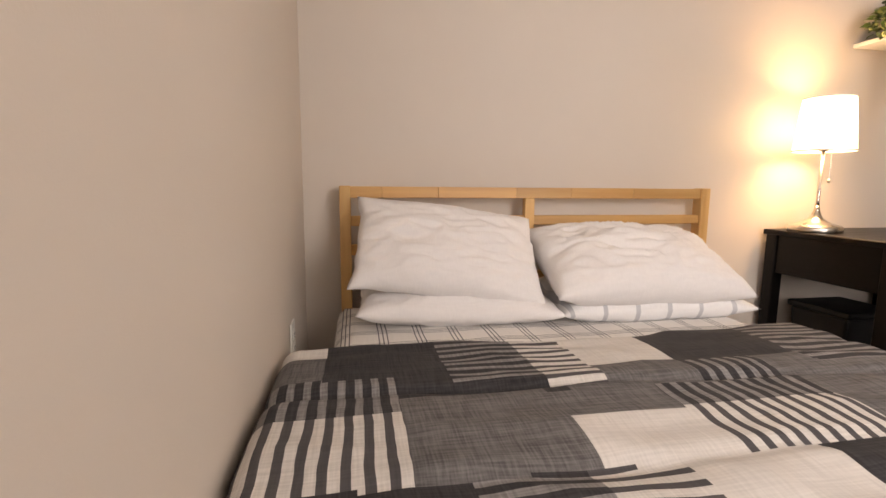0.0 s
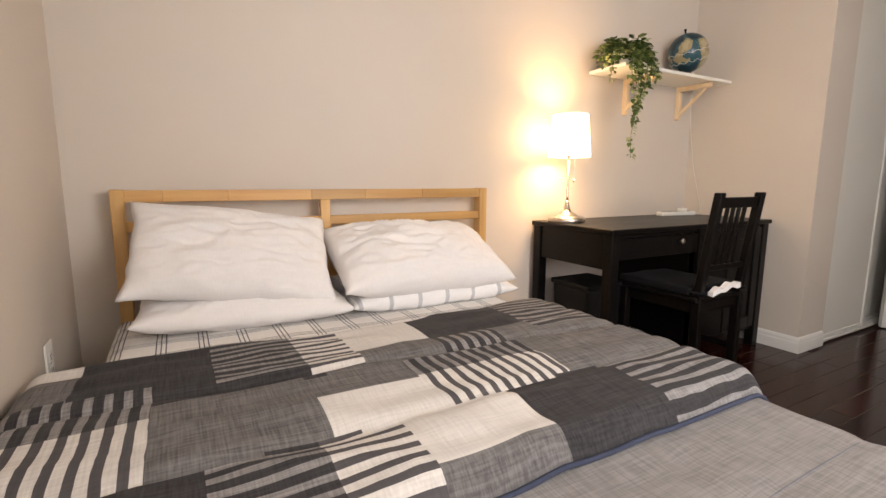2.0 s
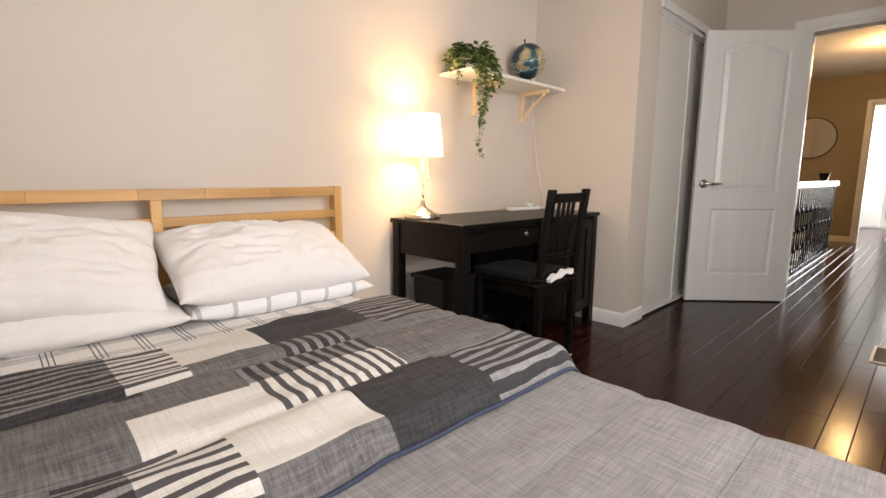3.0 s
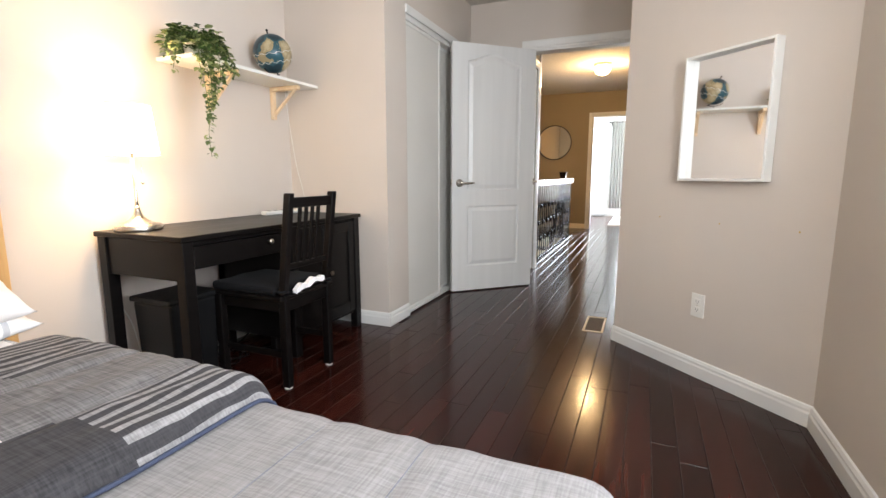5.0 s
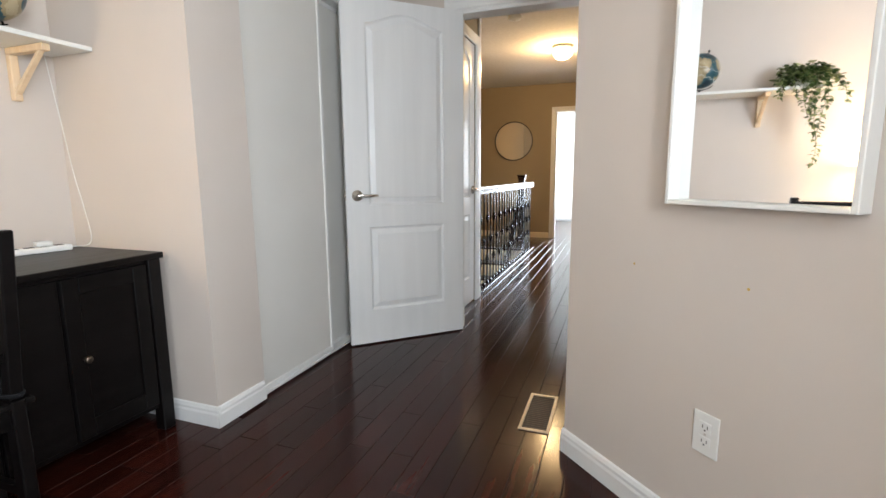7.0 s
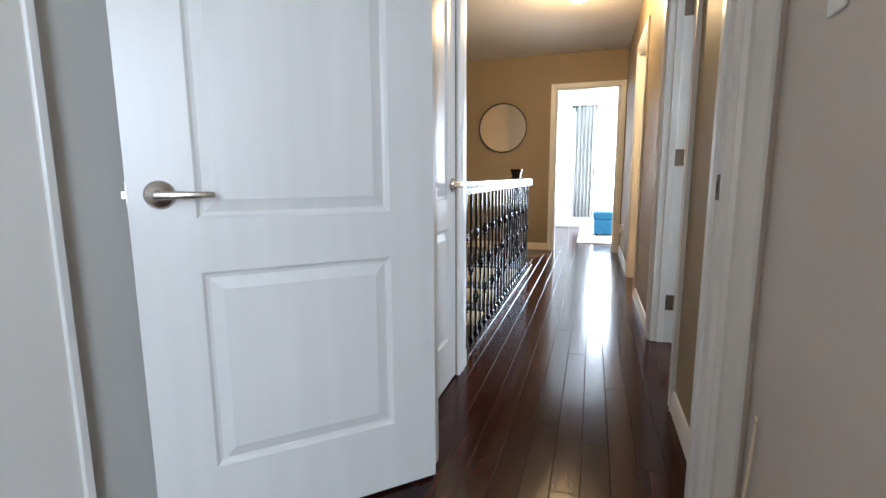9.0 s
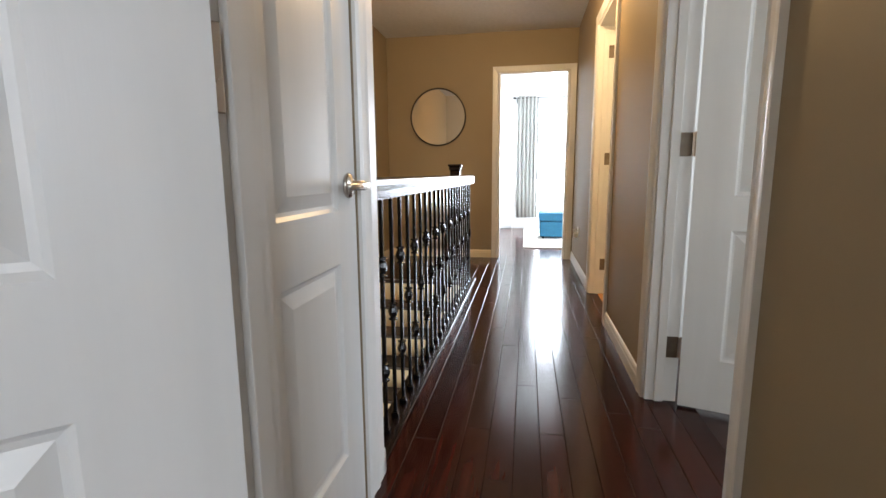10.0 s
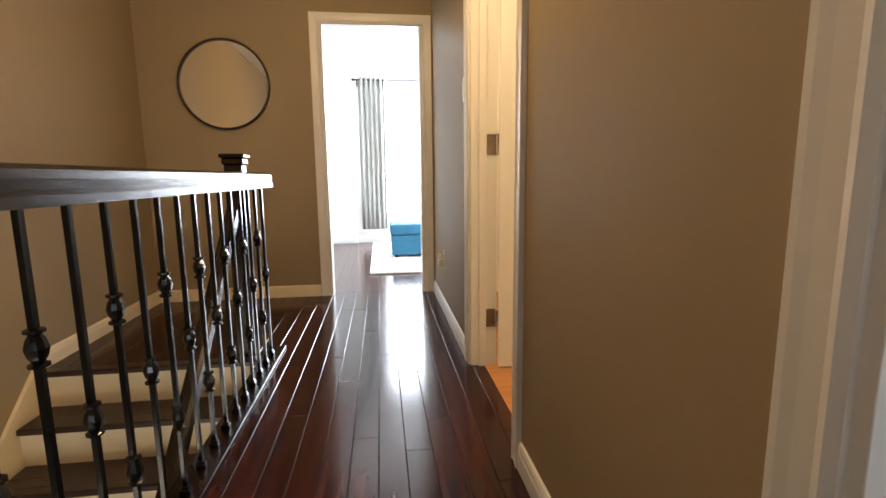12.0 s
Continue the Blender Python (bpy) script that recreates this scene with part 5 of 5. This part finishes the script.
rm = thing("round_mirror", (FAR - 0.01, 1.785, 1.60), "round wall mirror in a thin dark metal rim", "mirror")
bm = lathe([(0.302, 0.002), (0.316, 0.002), (0.318, 0.012), (0.316, 0.026), (0.306, 0.028), (0.302, 0.022), (0.302, 0.002)], (0, 0, 0), 72, caps=False)
RM = Matrix.Translation((FAR - 0.001, 1.775, 1.587)) @ Matrix.Rotation(radians(-90), 4, "Y")
bm.transform(RM)
part("rim", bm, mat("bronze_rim", (0.05, 0.04, 0.03), (0.08, 0.065, 0.05), 0.35, 30, 0.05, 100, metal=0.7), rm, "thin bronze rim", smooth=True)
bm = lathe([(0.303, 0.003), (0.303, 0.010)], (0, 0, 0), 72)
bm.transform(RM)
part("glass", bm, M_MIRROR, rm, "mirror glass")

cl2 = thing("ceiling_lamp", (7.8, 0.78, CEIL), "lit flush ceiling lamp with a frosted dome", "lamp")
part("canopy", lathe([(0.11, 0), (0.112, -0.012), (0.10, -0.028), (0.09, -0.03)], (7.8, 0.78, CEIL), 36), M_PLASTIC, cl2, smooth=True)
dm = part("dome", lathe([(0.088, -0.028), (0.105, -0.05), (0.108, -0.075), (0.095, -0.105), (0.065, -0.13), (0.025, -0.143), (0.002, -0.145)], (7.8, 0.78, CEIL), 36, caps=False), M_DOME, cl2, "glowing frosted glass dome", smooth=True)
dm.visible_shadow = False
sd = thing("smoke_detector", (6.6, 1.08, CEIL), "round white smoke detector on the ceiling", "smoke detector")
part("body", lathe([(0.06, 0), (0.062, -0.012), (0.055, -0.03), (0.03, -0.036), (0.005, -0.037)], (6.6, 1.08, CEIL), 28), M_PLASTIC, sd, smooth=True)
part("test_button", lathe([(0.008, -0.036), (0.007, -0.040)], (6.6, 1.08, CEIL), 10), M_STEEL, sd)
outlet(pose(9.41, HALL_S + 0.001, 0.37), "white duplex outlet with a plug in the hall")
nl = thing("night_light", (9.41, HALL_S + 0.03, 0.35), "small clear night light plugged into the outlet", "night light")
part("body", box(9.385, 9.435, HALL_S + 0.009, HALL_S + 0.045, 0.325, 0.375, 0.006), M_PLASTIC, nl)
part("lens", box(9.39, 9.43, HALL_S + 0.02, HALL_S + 0.05, 0.376, 0.41, 0.008), M_PLASTIC, nl)
sw = thing("light_switch", (8.61, HALL_S, 1.33), "white rocker light switch plate", "switch")
part("plate", box(8.575, 8.645, HALL_S + 0.001, HALL_S + 0.007, 1.272, 1.388, 0.003), M_PLASTIC, sw)
part("rocker", box(8.593, 8.627, HALL_S + 0.007, HALL_S + 0.012, 1.298, 1.362, 0.002), M_PLASTIC, sw)

sw2 = thing("light_switch", (4.786, 0.215, 1.31), "white toggle light switch by the bedroom door", "switch")
part("plate", box(4.75, 4.822, 0.216, 0.222, 1.252, 1.368, 0.003), M_PLASTIC, sw2)
part("toggle", box(4.781, 4.791, 0.222, 0.236, 1.30, 1.325, 0.002), M_PLASTIC, sw2)
cord("cable", [(4.965, 0.222, 0.38), (4.962, 0.226, 0.30), (4.95, 0.235, 0.2), (4.96, 0.238, 0.12), (4.968, 0.236, 0.03), (4.95, 0.245, 0.005), (4.90, 0.25, 0.005)], 0.004, M_CREAM, "cream cable hanging beside the bedroom door casing")

# ---- far room ----
rg = thing("rug", (11.85, 0.0, 0), "cream pile rug on the dark floor", "rug")
bm = box(10.77, 12.92, -0.8, 0.81, 0.001, 0.022, 0.008, segs=2)
part("mat", bm, M_RUG, rg)
ot = thing("ottoman", (11.8, 0.32, 0.022), "teal blue cloth storage ottoman on the rug", "ottoman")
part("body", box(11.59, 12.03, 0.06, 0.575, 0.045, 0.268, 0.012, segs=2), M_BLUE, ot)
part("lid", box(11.575, 12.045, 0.045, 0.59, 0.272, 0.395, 0.025, segs=3), M_BLUE, ot)
for x in (11.63, 11.98):
    for y in (0.10, 0.53):
        part("foot", box(x - 0.015, x + 0.015, y - 0.015, y + 0.015, 0.0222, 0.046), M_BLACK, ot)
cn = thing("curtain", (13.0, 0.78, 0.2), "grey grommet curtain drawn to the side of the window", "curtain")
bm = bmesh.new()
prev = None
for k in range(97):
    u = k / 96
    y = 0.60 + 0.35 * u
    x = 13.0 + 0.035 * math.sin(u * 2 * math.pi * 5.5)
    col = [bm.verts.new((x + 0.008 * noise.noise(Vector((u * 9, z, 2))), y, z)) for z in (0.2, 0.7, 1.2, 1.7, 2.25)]
    if prev:
        for i in range(4):
            bm.faces.new((prev[i], col[i], col[i + 1], prev[i + 1]))
    prev = col
cp = part("cloth", bm, M_CURT, cn, smooth=True)
md = cp.modifiers.new("thick", "SOLIDIFY")
md.thickness = 0.003
for k in range(6):
    bm = lathe([(0.022, -0.002), (0.03, -0.002), (0.03, 0.002), (0.022, 0.002), (0.022, -0.002)], (0, 0, 0), 16, caps=False)
    bm.transform(Matrix.Translation((13.0, 0.63 + 0.056 * k, 2.215)) @ Matrix.Rotation(radians(90), 4, "X"))
    part("grommet", bm, M_STEEL, cp, "metal grommet")
rd = thing("curtain_rod", (13.0, 0, 2.215), "thin black curtain rod", "curtain rod")
part("rod", tube([(13.0, -1.5, 2.215), (13.0, 0.99, 2.215)], 0.009, 10), M_IRON, rd)
part("bracket", box(12.995, 13.1, 0.955, 0.968, 2.14, 2.225, 0.002), M_IRON, rd)
part("finial", box(12.985, 13.015, 0.985, 1.03, 2.20, 2.23, 0.006), M_IRON, rd)
# pale panel of unclear kind, given a made-up wardrobe shape
wd = thing("wardrobe", (12.95, 1.5, 0), "plain white panel at the far wall, built as a wardrobe", "wardrobe")
part("body", box(13.03, 13.099, 1.02, 1.95, 0.0, 2.1, 0.004), M_WHITE, wd)
for y0, y1 in ((1.025, 1.482), (1.488, 1.945)):
    part("door", box(13.012, 13.029, y0, y1, 0.03, 2.09, 0.003), M_WHITE, wd)
baseboard(13.1, -1.85, 13.1, 1.02, (-1, 0))

# ---- floor planks, each a piece of the floor ----
PLANK_W = 0.0905
_cache = {}


def plank_mesh(length):
    key = round(length, 2)
    if key not in _cache:
        bm = bmesh.new()
        b, w, L = 0.0022, PLANK_W - 0.0008, key - 0.0008
        top = [bm.verts.new(p) for p in ((b, b, 0), (L - b, b, 0), (L - b, w - b, 0), (b, w - b, 0))]
        low = [bm.verts.new(p) for p in ((0, 0, -0.0018), (L, 0, -0.0018), (L, w, -0.0018), (0, w, -0.0018))]
        bot = [bm.verts.new(p) for p in ((0, 0, -0.011), (L, 0, -0.011), (L, w, -0.011), (0, w, -0.011))]
        bm.faces.new(top)
        for i in range(4):
            j = (i + 1) % 4
            f = bm.faces.new((low[i], low[j], top[j], top[i]))
            f.material_index = 1
            bm.faces.new((bot[i], bot[j], low[j], low[i]))
        _cache[key] = mesh_from(bm, "plank", M_PLANK, M_BEVEL)
    return _cache[key]


rng = random.Random(5)
far_stuff = bmesh.new()
rows = int((2.5 + 0.64) / PLANK_W) + 1
for r in range(rows):
    y = -0.64 + r * PLANK_W
    if y + PLANK_W < 0.16:
        spans = [(WEST, 3.95)]
    elif y + PLANK_W < 1.30:
        spans = [(WEST, FAR + 0.07)]
    elif y + PLANK_W < 1.70:
        spans = [(WEST, 5.2), (8.76, FAR)]
    else:
        spans = [(WEST, 3.6), (8.76, FAR)]
    for s0, s1 in spans:
        x = s0
        first = True
        while x < s1 - 0.05:
            length = rng.choice((0.9, 1.2, 1.2, 1.2)) if not first else rng.choice((0.4, 0.6, 0.8, 1.0, 1.2))
            first = False
            length = min(length, s1 - x)
            if s1 - x - length < 0.15:
                length = s1 - x
            if y + PLANK_W > NORTH and x < 5:
                break
            ob = new("plank", plank_mesh(length))
            ob.parent = floor
            ob.location = (x, y, 0)
            x += length
for r in range(44):
    y = -1.9 + r * PLANK_W
    x = FAR + 0.07
    while x < 13.1:
        length = min(rng.choice((0.7, 1.2, 1.2)), 13.1 - x)
        box(x, x + length - 0.001, y, y + PLANK_W - 0.001, -0.011, 0, bm=far_stuff)
        x += length
part("planking", far_stuff, M_PLANK, floor, kind="stuff")
